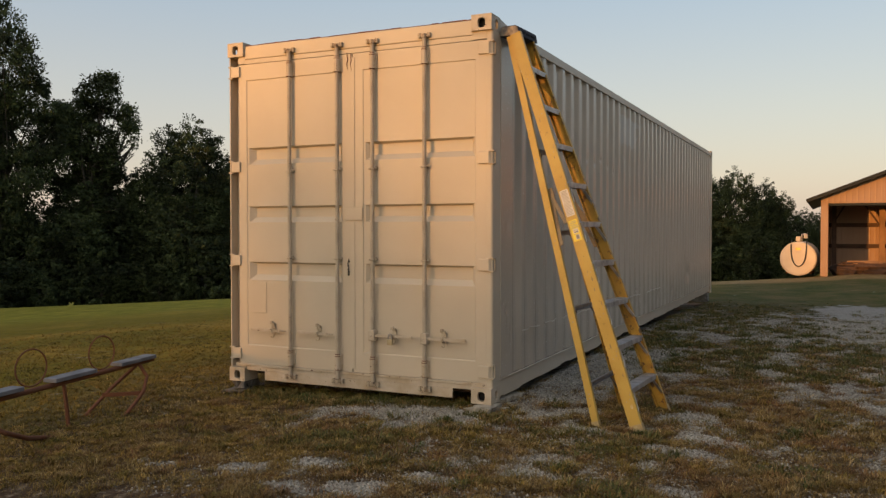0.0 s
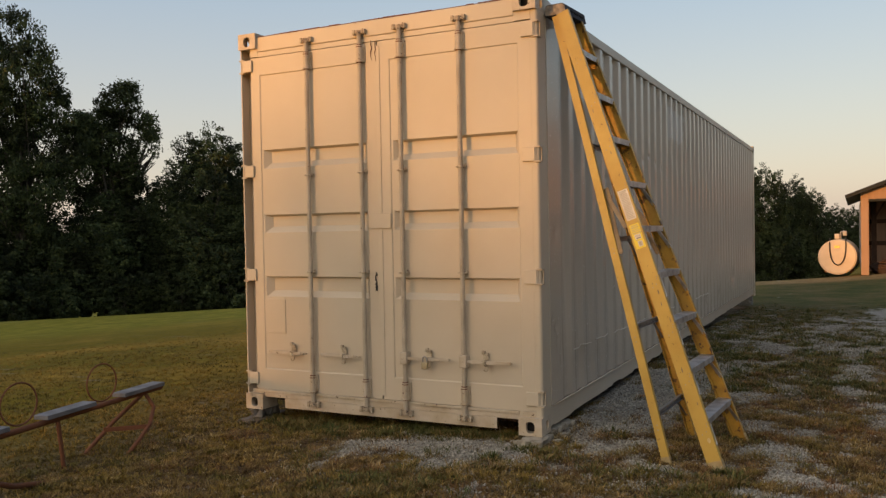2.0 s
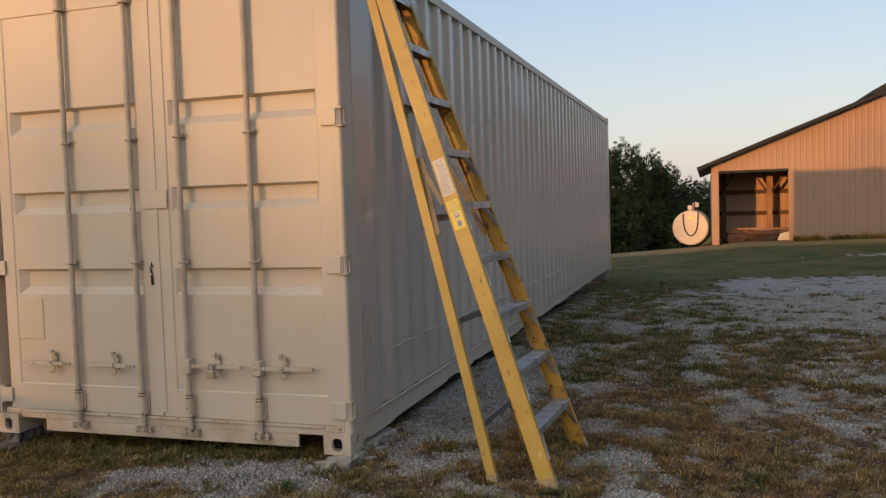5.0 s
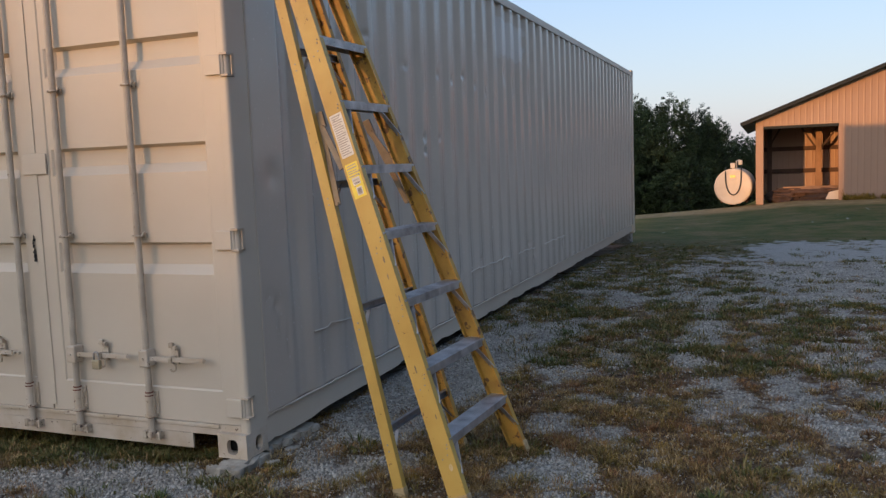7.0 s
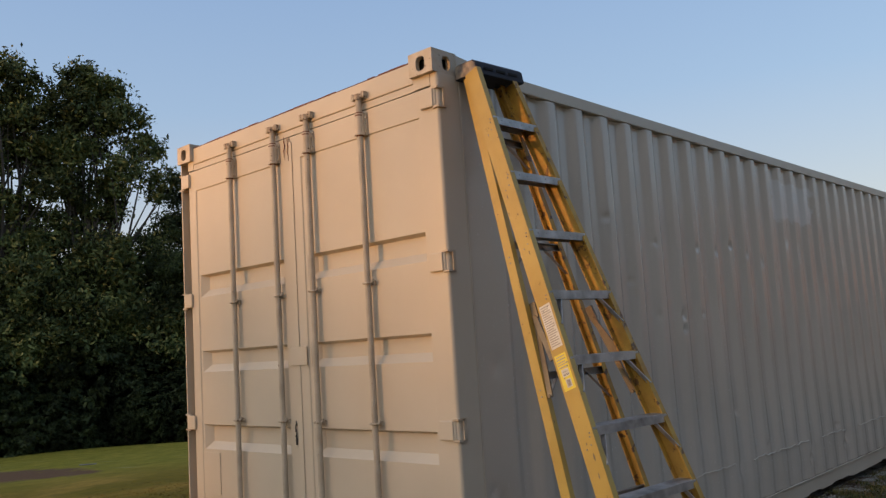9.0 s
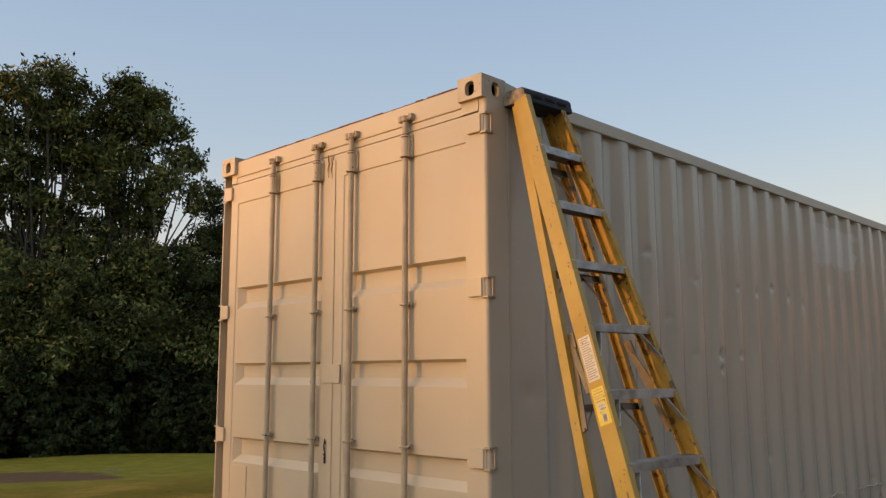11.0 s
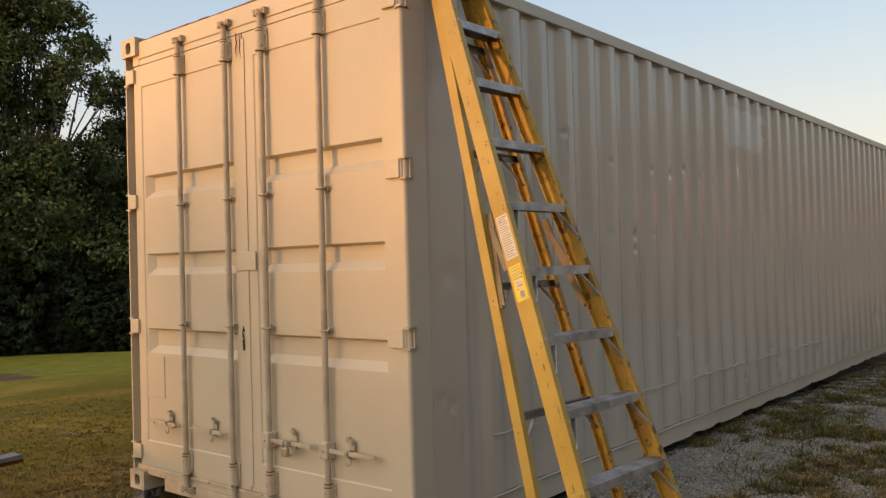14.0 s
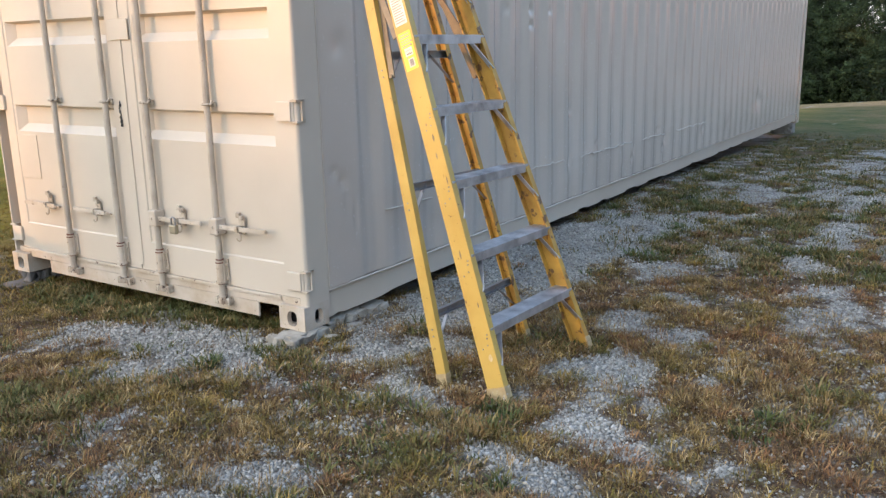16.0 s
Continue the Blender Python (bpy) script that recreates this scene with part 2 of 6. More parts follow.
STONE = leaf_material("gravel stones", [(0.0, (0.14, 0.125, 0.100)), (0.3, (0.26, 0.236, 0.190)), (0.75, (0.375, 0.34, 0.278)), (1.0, (0.47, 0.43, 0.357))], 2.0, (0.86,) * 3, (1.14,) * 3)
BARK = worn("bark", (0.070, 0.060, 0.048), (0.034, 0.029, 0.024), 0.95, big=3, fine=18, bump_s=0.8)


def ground_material():
    m, t, b = material("ground", 0.95)
    b.inputs["Specular IOR Level"].default_value = 0.08
    v = coords(t)
    a = t.nodes.new("ShaderNodeAttribute")
    a.attribute_name = "gravel"
    l = t.nodes.new("ShaderNodeAttribute")
    l.attribute_name = "lawn"
    soil = ramp(t, noise_out(t, v, 14.0, 8, 0.75), [(0.3, (0.032, 0.020, 0.012)), (0.48, (0.085, 0.052, 0.030)), (0.58, (0.18, 0.130, 0.080)), (0.66, (0.31, 0.275, 0.22))])
    far = mix(t, ramp(t, noise_out(t, v, 0.35, 6, 0.6), [(0.48, (0, 0, 0)), (0.68, (1, 1, 1))]), (0.195, 0.142, 0.015), (0.38, 0.235, 0.045))
    far = mix(t, ramp(t, noise_out(t, v, 5.0, 8, 0.75), [(0.35, (0.0,) * 3), (0.75, (0.75,) * 3)]), far, (0.060, 0.058, 0.014))
    vor = node(t, "ShaderNodeTexVoronoi", Scale=55.0)
    t.links.new(v, vor.inputs["Vector"])
    grit = ramp(t, noise_out(t, v, 60.0, 4, 0.7), [(0.3, (0.22, 0.20, 0.165)), (0.5, (0.40, 0.366, 0.305)), (0.7, (0.57, 0.525, 0.445))])
    grit = mix(t, ramp(t, vor.outputs["Distance"], [(0.0, (0, 0, 0)), (0.6, (0.55,) * 3)]), grit, (0.15, 0.137, 0.12))
    cr = t.nodes.new("ShaderNodeAttribute")
    cr.attribute_name = "crest"
    far = mix(t, cr.outputs["Fac"], far, ramp(t, noise_out(t, v, 1.6, 9, 0.75), [(0.32, (0.115, 0.112, 0.012)), (0.52, (0.205, 0.185, 0.024)), (0.68, (0.33, 0.25, 0.045))]))
    d = t.nodes.new("ShaderNodeAttribute")
    d.attribute_name = "dirt"
    add = node(t, "ShaderNodeMath", operation="ADD")
    t.links.new(d.outputs["Fac"], add.inputs[0])
    t.links.new(noise_out(t, v, 0.9, 6, 0.65), add.inputs[1])
    far = mix(t, ramp(t, add.outputs[0], [(0.76, (0, 0, 0)), (0.90, (1, 1, 1))]), far, (0.135, 0.080, 0.045))
    ro = t.nodes.new("ShaderNodeAttribute")
    ro.attribute_name = "rough"
    weedy = ramp(t, noise_out(t, v, 0.8, 9, 0.78), [(0.34, (0.036, 0.046, 0.013)), (0.47, (0.075, 0.078, 0.022)), (0.57, (0.120, 0.092, 0.038)), (0.70, (0.18, 0.13, 0.062))])
    far = mix(t, ro.outputs["Fac"], far, weedy)
    # dry grass strip, its sunlight put into the pale tan colour
    sunlit_dry = t.nodes.new("ShaderNodeAttribute")
    sunlit_dry.attribute_name = "dry"
    far = mix(t, sunlit_dry.outputs["Fac"], far, ramp(t, noise_out(t, v, 3.0, 6, 0.7), [(0.35, (0.17, 0.115, 0.052)), (0.65, (0.34, 0.235, 0.115))]))
    c = mix(t, l.outputs["Fac"], soil, far)
    c = mix(t, a.outputs["Fac"], c, grit)
    t.links.new(c, b.inputs["Base Color"])
    bump(t, b, noise_out(t, v, 35.0, 6, 0.7), 0.8, 0.02)
    return m


GROUND = ground_material()


# ---- mesh helpers ----
def thing(name, label="", category="", group="", at=(0, 0, 0)):
    e = new(name)
    e.empty_display_size = 0.2
    e.location = at
    return tagged(e, label, category, group)


def part(name, bm, mat, parent=None, label="", smooth=False):
    me = bpy.data.meshes.new(name)
    bmesh.ops.recalc_face_normals(bm, faces=bm.faces)
    if smooth:
        for f in bm.faces:
            f.smooth = True
    bm.to_mesh(me)
    bm.free()
    me.materials.append(mat)
    ob = new(name, me)
    if parent is not None:
        ob.parent = parent
        base = parent
        off = Vector((0, 0, 0))
        while base is not None:
            off += base.location
            base = base.parent
        ob.location = -off
    if label:
        ob["label"] = label
    return ob


def box(bm, x0, x1, y0, y1, z0, z1, bev=0.0):
    vs = [bm.verts.new(p) for p in ((x0, y0, z0), (x1, y0, z0), (x1, y1, z0), (x0, y1, z0), (x0, y0, z1), (x1, y0, z1), (x1, y1, z1), (x0, y1, z1))]
    fs = [bm.faces.new([vs[i] for i in q]) for q in ((0, 3, 2, 1), (4, 5, 6, 7), (0, 1, 5, 4), (1, 2, 6, 5), (2, 3, 7, 6), (3, 0, 4, 7))]
    if bev:
        es = list({e for f in fs for e in f.edges})
        bmesh.ops.bevel(bm, geom=es, offset=bev, segments=2, profile=0.5, affect="EDGES")
    return bm


def B(*a, **k):
    return box(bmesh.new(), *a, **k)


def frame_of(axis):
    a = Vector(axis).normalized()
    u = a.cross(Vector((0, 0, 1)))
    if u.length < 1e-3:
        u = Vector((1, 0, 0))
    u.normalize()
    return a, u, a.cross(u)


def tube(bm, pts, r, seg=10, cap=True):
    """A round bar along a line of points; r may be a list."""
    pts = [Vector(p) for p in pts]
    rings = []
    for i, p in enumerate(pts):
        ax = pts[min(i + 1, len(pts) - 1)] - pts[max(i - 1, 0)]
        _, u, w = frame_of(ax)
        rr = r[i] if isinstance(r, (list, tuple)) else r
        if rings:
            pu = prev_u - ax.normalized() * prev_u.dot(ax.normalized())
            u = pu.normalized()
            w = ax.normalized().cross(u)
        prev_u = u
        rings.append([bm.verts.new(p + rr * (math.cos(2 * math.pi * k / seg) * u + math.sin(2 * math.pi * k / seg) * w)) for k in range(seg)])
    for a, b in zip(rings, rings[1:]):
        for k in range(seg):
            bm.faces.new((a[k], a[(k + 1) % seg], b[(k + 1) % seg], b[k]))
    if cap:
        bm.faces.new(rings[0][::-1])
        bm.faces.new(rings[-1])
    return bm


def T(pts, r, seg=10):
    return tube(bmesh.new(), pts, r, seg)


def extrude_poly(bm, poly, way):
    """A prism: polygon points in space, pushed along way."""
    way = Vector(way)
    a = [bm.verts.new(p) for p in poly]
    b = [bm.verts.new(Vector(p) + way) for p in poly]
    n = len(a)
    bm.faces.new(a[::-1])
    bm.faces.new(b)
    for i in range(n):
        bm.faces.new((a[i], a[(i + 1) % n], b[(i + 1) % n], b[i]))
    return bm


def bar(bm, p, q, wide, thick, side=(0, 1, 0), bev=0.0):
    """A flat bar from p to q; wide is measured along side."""
    p, q, s = Vector(p), Vector(q), Vector(side).normalized()
    a = (q - p).normalized()
    s = (s - a * s.dot(a)).normalized()
    n = a.cross(s)
    poly = [p + s * (i * wide / 2) + n * (j * thick / 2) for i, j in ((-1, -1), (1, -1), (1, 1), (-1, 1))]
    return extrude_poly(bm, poly, q - p)


def channel(bm, p, q, deep, d, flange, w, t=0.005):
    """A C-section from p to q: web along d (centred), flanges pointing along w."""
    p, q, d, w = Vector(p), Vector(q), Vector(d).normalized(), Vector(w).normalized()
    h = deep / 2
    sec = [(-h, 0), (h, 0), (h, flange), (h - t, flange), (h - t, t), (-h + t, t), (-h + t, flange), (-h, flange)]
    return extrude_poly(bm, [p + d * a + w * b for a, b in sec], q - p)


def holed_plate(bm, o, u, v, w, h, n, t, hole):
    """A plate w by h at o along u and v, of thickness t along n, with an oval hole (cu, cv, ru, rv) through it."""
    o, u, v, n = Vector(o), Vector(u), Vector(v), Vector(n)
    cu, cv, ru, rv = hole
    N = 24
    inner, outer = [], []
    for k in range(N):
        a = 2 * math.pi * (k + 0.5) / N
        c, s = math.cos(a), math.sin(a)
        e = 2 / 2.8
        inner.append((cu + ru * math.copysign(abs(c) ** e, c), cv + rv * math.copysign(abs(s) ** e, s)))
        f = min(((w - cu) if c > 0 else cu) / max(abs(c), 1e-6), ((h - cv) if s > 0 else cv) / max(abs(s), 1e-6))
        outer.append((cu + c * f, cv + s * f))
    corners = [(w, h), (0, h), (0, 0), (w, 0)]
    rows = [[bm.verts.new(o + u * a + v * b + n * z) for a, b in L] for L, z in ((inner, 0), (outer, 0), (inner, t), (outer, t))]
    cs = [[bm.verts.new(o + u * a + v * b + n * z) for a, b in corners] for z in (0, t)]
    for k in range(N):
        j = (k + 1) % N
        bm.faces.new((rows[0][k], rows[0][j], rows[1][j], rows[1][k]))
        bm.faces.new((rows[2][j], rows[2][k], rows[3][k], rows[3][j]))
        bm.faces.new((rows[0][j], rows[0][k], rows[2][k], rows[2][j]))
        on_side = lambda p, q: abs(p[0] - q[0]) < 1e-6 or abs(p[1] - q[1]) < 1e-6
        if not on_side(outer[k], outer[j]):
            i = min(range(4), key=lambda i: (corners[i][0] - outer[k][0]) ** 2 + (corners[i][1] - outer[k][1]) ** 2)
            bm.faces.new((rows[1][k], rows[1][j], cs[0][i]))
            bm.faces.new((rows[3][j], rows[3][k], cs[1][i]))
            bm.faces.new((rows[1][k], cs[0][i], cs[1][i], rows[3][k]))
            bm.faces.new((cs[0][i], rows[1][j], rows[3][j], cs[1][i]))
        else:
            bm.faces.new((rows[1][k], rows[1][j], rows[3][j], rows[3][k]))
    return bm


def big_mesh(name, verts, faces, mat, smooth=False):
    """A mesh straight from arrays; faces is an n by 3 or n by 4 array."""
    me = bpy.data.meshes.new(name)
    k = faces.shape[1]
    me.vertices.add(len(verts))
    me.vertices.foreach_set("co", np.ascontiguousarray(verts, dtype=np.float32).ravel())
    me.loops.add(faces.size)
    me.loops.foreach_set("vertex_index", np.ascontiguousarray(faces, dtype=np.int32).ravel())
    me.polygons.add(len(faces))
    me.polygons.foreach_set("loop_start", np.arange(0, faces.size, k, dtype=np.int32))
    if smooth:
        me.polygons.foreach_set("use_smooth", np.ones(len(faces), dtype=bool))
    me.update(calc_edges=True)
    me.materials.append(mat)
    return me


# ---- ground ----
rng = np.random.default_rng(5)
_lat = rng.random((256, 256))


def vnoise(x, y, scale):
    """Smooth value noise, 0 to 1."""
    x, y = np.asarray(x) * scale + 91.3, np.asarray(y) * scale + 57.7
    i, j = np.floor(x).astype(int), np.floor(y).astype(int)
    u, v = x - i, y - j
    u, v = u * u * (3 - 2 * u), v * v * (3 - 2 * v)
    g = lambda a, b: _lat[a % 256, b % 256]
    return (g(i, j) * (1 - u) + g(i + 1, j) * u) * (1 - v) + (g(i, j + 1) * (1 - u) + g(i + 1, j + 1) * u) * v


def fnoise(x, y, scale, octaves=4):
    s, a, tot = 0.0, 1.0, 0.0
    for k in range(octaves):
        s = s + a * vnoise(x, y, scale * 2 ** k)
        tot += a
        a *= 0.55
    return s / tot


def smooth(a, b, x):
    t = np.clip((np.asarray(x, dtype=float) - a) / (b - a), 0, 1)
    return t * t * (3 - 2 * t)


def height(x, y):
    """The lie of the land: level by the container, falling to the woods."""
    x, y = np.asarray(x, dtype=float), np.asarray(y, dtype=float)
    z = 0.02 + 0.060 * smooth(-2.2, -0.2, x) * smooth(14, 5, np.abs(y)) + 0.066 * np.minimum(x + 3.5, 0) * smooth(3.0, 12, np.hypot(x, y)) - 0.012 * np.clip(y - 4, 0, 60)
    z = z + 0.024 * np.exp(-((x - 0.02) / 0.45) ** 2 - ((y - 0.15) / 0.75) ** 2)
    z = z + 0.022 * np.clip(x - 1, 0, 8) * smooth(6, 20, y) - 0.06 * np.clip(y - 28, 0, 50) * smooth(4, 0, x)
    z = np.maximum(z, -6.0)
    z = z - 0.075 * np.clip(3.2 - x, 0, 6) * smooth(16, 27, y)
    return z + 0.12 * (fnoise(x, y, 0.12, 3) - 0.5) * smooth(5, 15, np.hypot(x, y))


FEET = ((1.102, -0.098), (1.198, 0.643), (0.804, -0.049), (0.845, 0.655))


def relief(x, y):
    x, y = np.asarray(x, dtype=float), np.asarray(y, dtype=float)
    near = smooth(30, 8, np.hypot(x, y))
    hollow = 0.06 * smooth(0.0, -0.22, x) * smooth(-2.40, -2.2, x) * smooth(0.55, 0.95, y) * smooth(12.3, 12.0, y)
    z = height(x, y) - hollow + near * (0.035 * (fnoise(x, y, 2.2, 4) - 0.5) + 0.045 * (fnoise(x, y, 0.6, 2) - 0.5))
    for fx, fy in FEET:                 # trodden down where the ladder stands
        k = np.exp(-(((x - fx) / 0.11) ** 2 + ((y - fy) / 0.11) ** 2))
        z = z + k * (0.042 - z)
    return z


def blob(x, y, cx, cy, rx, ry):
    return np.exp(-(((x - cx) / rx) ** 2 + ((y - cy) / ry) ** 2) ** 1.5)


PATCHES = (                         # bare gravel among the weeds: x, y and radii
    (-0.36, -0.34, 0.80, 0.48), (0.32, -0.02, 0.26, 0.22), (0.62, -0.40, 0.12, 0.09), (0.81, -0.23, 0.14, 0.11), (0.46, 0.32, 0.28, 0.30),
    (1.30, -0.46, 0.17, 0.16), (1.50, -0.25, 0.24, 0.15), (1.42, 0.38, 0.15, 0.24), (1.53, -0.60, 0.18, 0.13), (1.73, -0.30, 0.11, 0.10), (1.38, -0.94, 0.11, 0.17),
    (0.40, -1.20, 0.22, 0.24), (0.62, -1.02, 0.30, 0.15), (0.74, -1.38, 0.26, 0.12), (1.54, -1.37, 0.22, 0.10), (1.77, 0.45, 0.10, 0.09), (1.50, 0.95, 0.15, 0.12),
    (2.00, -0.28, 0.10, 0.09), (2.31, 0.23, 0.14, 0.13), (1.08, 2.10, 0.20, 0.22), (1.15, 1.08, 0.14, 0.15), (1.30, 2.65, 0.16, 0.26), (0.67, 3.45, 0.30, 0.42),
    (1.82, 3.55, 0.20, 0.80), (1.80, 2.55, 0.20, 0.30), (1.98, 2.10, 0.15, 0.22), (2.14, 1.70, 0.10, 0.20), (2.40, 2.05, 0.15, 0.42), (2.66, 2.85, 0.28, 0.26),
    (2.58, 1.22, 0.14, 0.28), (1.80, 4.6, 0.18, 0.7), (1.50, 5.3, 0.24, 0.45), (2.49, 0.60, 0.12, 0.14), (3.1, 1.9, 0.3, 0.5), (0.93, 5.2, 0.25, 0.6),
    (-1.33, -1.99, 0.16, 0.09), (-0.76, -1.92, 0.30, 0.10), (-0.38, -1.69, 0.22, 0.10), (0.05, -2.00, 0.30, 0.13), (-0.37, -2.10, 0.22, 0.09), (0.30, -1.67, 0.22, 0.10),
    (0.55, -1.13, 0.20, 0.13), (0.53, -0.96, 0.20, 0.13), (0.58, -1.24, 0.20, 0.13), (0.73, -1.11, 0.20, 0.13))


def gravel_mask(x, y):
    """How much gravel shows: the pad by the doors, the strip along the side, the drive, and bare patches."""
    x, y = np.asarray(x, dtype=float), np.asarray(y, dtype=float)
    b = (0.33 + 0.20 * smooth(2.2, 3.6, y)) * smooth(-1.4, 0.2, x) * smooth(-2.6, -1.6, y) * smooth(14, 7, y)
    b = np.maximum(b, (1.0 - 0.40 * smooth(2.6, 5.0, y)) * smooth(0.95, 0.45, x - 0.05 * y) * smooth(-0.3, 0.1, x) * smooth(0.0, 0.3, y) * smooth(12, 7, y))
    b = np.maximum(b, 0.58 * smooth(2.1, 2.5, x) * smooth(0.2, 0.8, y) * smooth(4.4, 3.6, y) * smooth(9, 6, x))
    b = np.maximum(b, 0.80 * blob(x, y, 0.05, -0.35, 1.0, 0.5))
    b = np.maximum(b, 1.20 * blob(x, y, -0.40, -0.33, 0.70, 0.40))
    for cx, cy, rx, ry in PATCHES:
        b = np.maximum(b, 0.95 * blob(x, y, cx, cy, rx * 1.12, ry * 1.12))
    b = np.maximum(b, 0.72 * smooth(0.85, 1.4, x) * smooth(4.4, 5.1, y) * smooth(10.8, 9.2, y))
    b = np.maximum(b, 0.99 * smooth(1.75, 2.35, x) * smooth(4.8, 5.4, y) * smooth(12.8, 11.6, y - 0.2 * (x - 3)) * smooth(18, 14, x))
    b = np.maximum(b, 0.9 * blob(x, y, 6.2, 18.0, 1.4, 0.5))
    b = np.maximum(b, 0.8 * smooth(-2.4, -2.2, x) * smooth(0.05, -0.1, x) * smooth(0.2, 0.5, y) * smooth(12.4, 12, y))
    n = 0.25 * fnoise(x, y, 1.9, 2) + 0.75 * fnoise(x + 40, y + 9, 7.5, 4)
    return smooth(0.42, 0.60, 0.60 * b + 1.35 * (n - 0.5) + 0.12)


def axis_points(lo, hi, step, far):
    a = list(np.arange(lo, hi + step / 2, step))
    s, left, right = step, [], []
    p = hi
    while p < far:
        s *= 1.08
        p += s
        right.append(p)
    s, p = step, lo
    while p > -far:
        s *= 1.08
        p -= s
        left.append(p)
    return np.array(left[::-1] + a + right)


def make_ground():
    xs, ys = axis_points(-4.0, 6.0, 0.045, 1500), axis_points(-3.5, 13.0, 0.05, 1500)
    X, Y = np.meshgrid(xs, ys, indexing="ij")
    Z = relief(X, Y)
    nx, ny = len(xs), len(ys)
    k = np.arange(nx * ny).reshape(nx, ny)
    faces = np.stack([k[:-1, :-1], k[1:, :-1], k[1:, 1:], k[:-1, 1:]], -1).reshape(-1, 4)
    me = big_mesh("ground", np.stack([X, Y, Z], -1).reshape(-1, 3), faces, GROUND, True)
    at = me.attributes.new("gravel", "FLOAT", "POINT")
    at.data.foreach_set("value", gravel_mask(X, Y).astype(np.float32).ravel())
    at = me.attributes.new("lawn", "FLOAT", "POINT")
    far = np.maximum(np.maximum(smooth(-2.0, -4.5, X), smooth(7, 14, np.hypot(X, Y))), 0.8 * smooth(-3.0, -5.0, Y))
    at.data.foreach_set("value", far.astype(np.float32).ravel())
    at = me.attributes.new("rough", "FLOAT", "POINT")
    at.data.foreach_set("value", (smooth(-1.5, 1.0, X + 0.05 * Y) * smooth(-6, 0, Y) * smooth(26.5, 23.5, Y + 1.5 * (fnoise(X, Y, 0.3, 3) - 0.5))).astype(np.float32).ravel())
    # strip before the barn: dry grass, tinted as if the sun lit it
    at = me.attributes.new("dry", "FLOAT", "POINT")
    at.data.foreach_set("value", (0.9 * smooth(23.2, 25.2, Y + 1.5 * (fnoise(X, Y, 0.3, 3) - 0.5)) * smooth(30, 27, Y) * smooth(-6, -2, X)).astype(np.float32).ravel())
    at = me.attributes.new("crest", "FLOAT", "POINT")
    at.data.foreach_set("value", (smooth(11, 19, np.hypot(X + 2, Y + 0.5) + 4 * (fnoise(X, Y, 0.25, 3) - 0.5)) * smooth(-2.0, -5.0, X)).astype(np.float32).ravel())
    at = me.attributes.new("dirt", "FLOAT", "POINT")
    at.data.foreach_set("value", (0.75 * np.maximum(blob(X, Y, -23.5, 5.2, 4.5, 2.4), 0.8 * blob(X, Y, -19.5, 5.6, 2.5, 1.6))).astype(np.float32).ravel())
    tagged(new("ground", me), "uneven ground of patchy dry grass, gravel and lawn", "ground", kind="structure")


make_ground()


# ---- shipping container ----
W, L, Z0, Z1 = 2.438, 12.192, 0.12, 3.016
YF, YP = 0.030, 0.036               # door frame and door panel faces

container = thing("shipping_container", "long beige-painted steel shipping container with closed double doors on blocks", "shipping container", at=(-W / 2, L / 2, Z0))


def casting(x, y, z, sx, sy):
    """A corner casting with its outer corner at x, y; sx and sy point inwards."""
    bm = bmesh.new()
    X, Y, Zc, t = 0.162, 0.178, 0.118, 0.028
    holed_plate(bm, (x, y, z), (sx, 0, 0), (0, 0, 1), X, Zc, (0, sy, 0), t, (X / 2, Zc / 2 - 0.004, 0.031, 0.037))
    holed_plate(bm, (x, y + sy * t, z), (0, sy, 0), (0, 0, 1), Y - t, Zc, (sx, 0, 0), t, ((Y - t) / 2, Zc / 2 - 0.004, 0.029, 0.037))
    a, b = sorted((x + sx * t, x + sx * (X + 0.002)))
    c, d = sorted((y + sy * t, y + sy * Y))
    box(bm, a, b, c, d, z + Zc - 0.02, z + Zc - 0.001)
    box(bm, a, b, c, d, z + 0.001, z + 0.018)
    a, b = sorted((x + sx * (X - 0.012), x + sx * X))
    box(bm, a, b, c, d, z + 0.018, z + Zc - 0.02)
    c, d = sorted((y + sy * (Y - 0.012), y + sy * Y))
    a, b = sorted((x + sx * t, x + sx * (X - 0.012)))
    box(bm, a, b, c, d, z + 0.018, z + Zc - 0.02)
    return bm


for cx, sx in ((-W, 1), (0, -1)):
    for cy, sy in ((0, 1), (L, -1)):
        for cz in (Z0, Z1 - 0.118):
            cc = part("corner_casting", casting(cx, cy, cz, sx, sy), PAINT_WORN, container)
            # near-black block behind the holes, its colour standing for the shade inside
            if cx > -1 or cz < 1:
                a, b = sorted((cx + sx * 0.052, cx + sx * 0.140))
                c, d = sorted((cy + sy * 0.052, cy + sy * 0.155))
                part("shade_core", B(a, b, c, d, cz + 0.020, cz + 0.096), DARK, container, "dark block in the casting, standing for the shade inside")

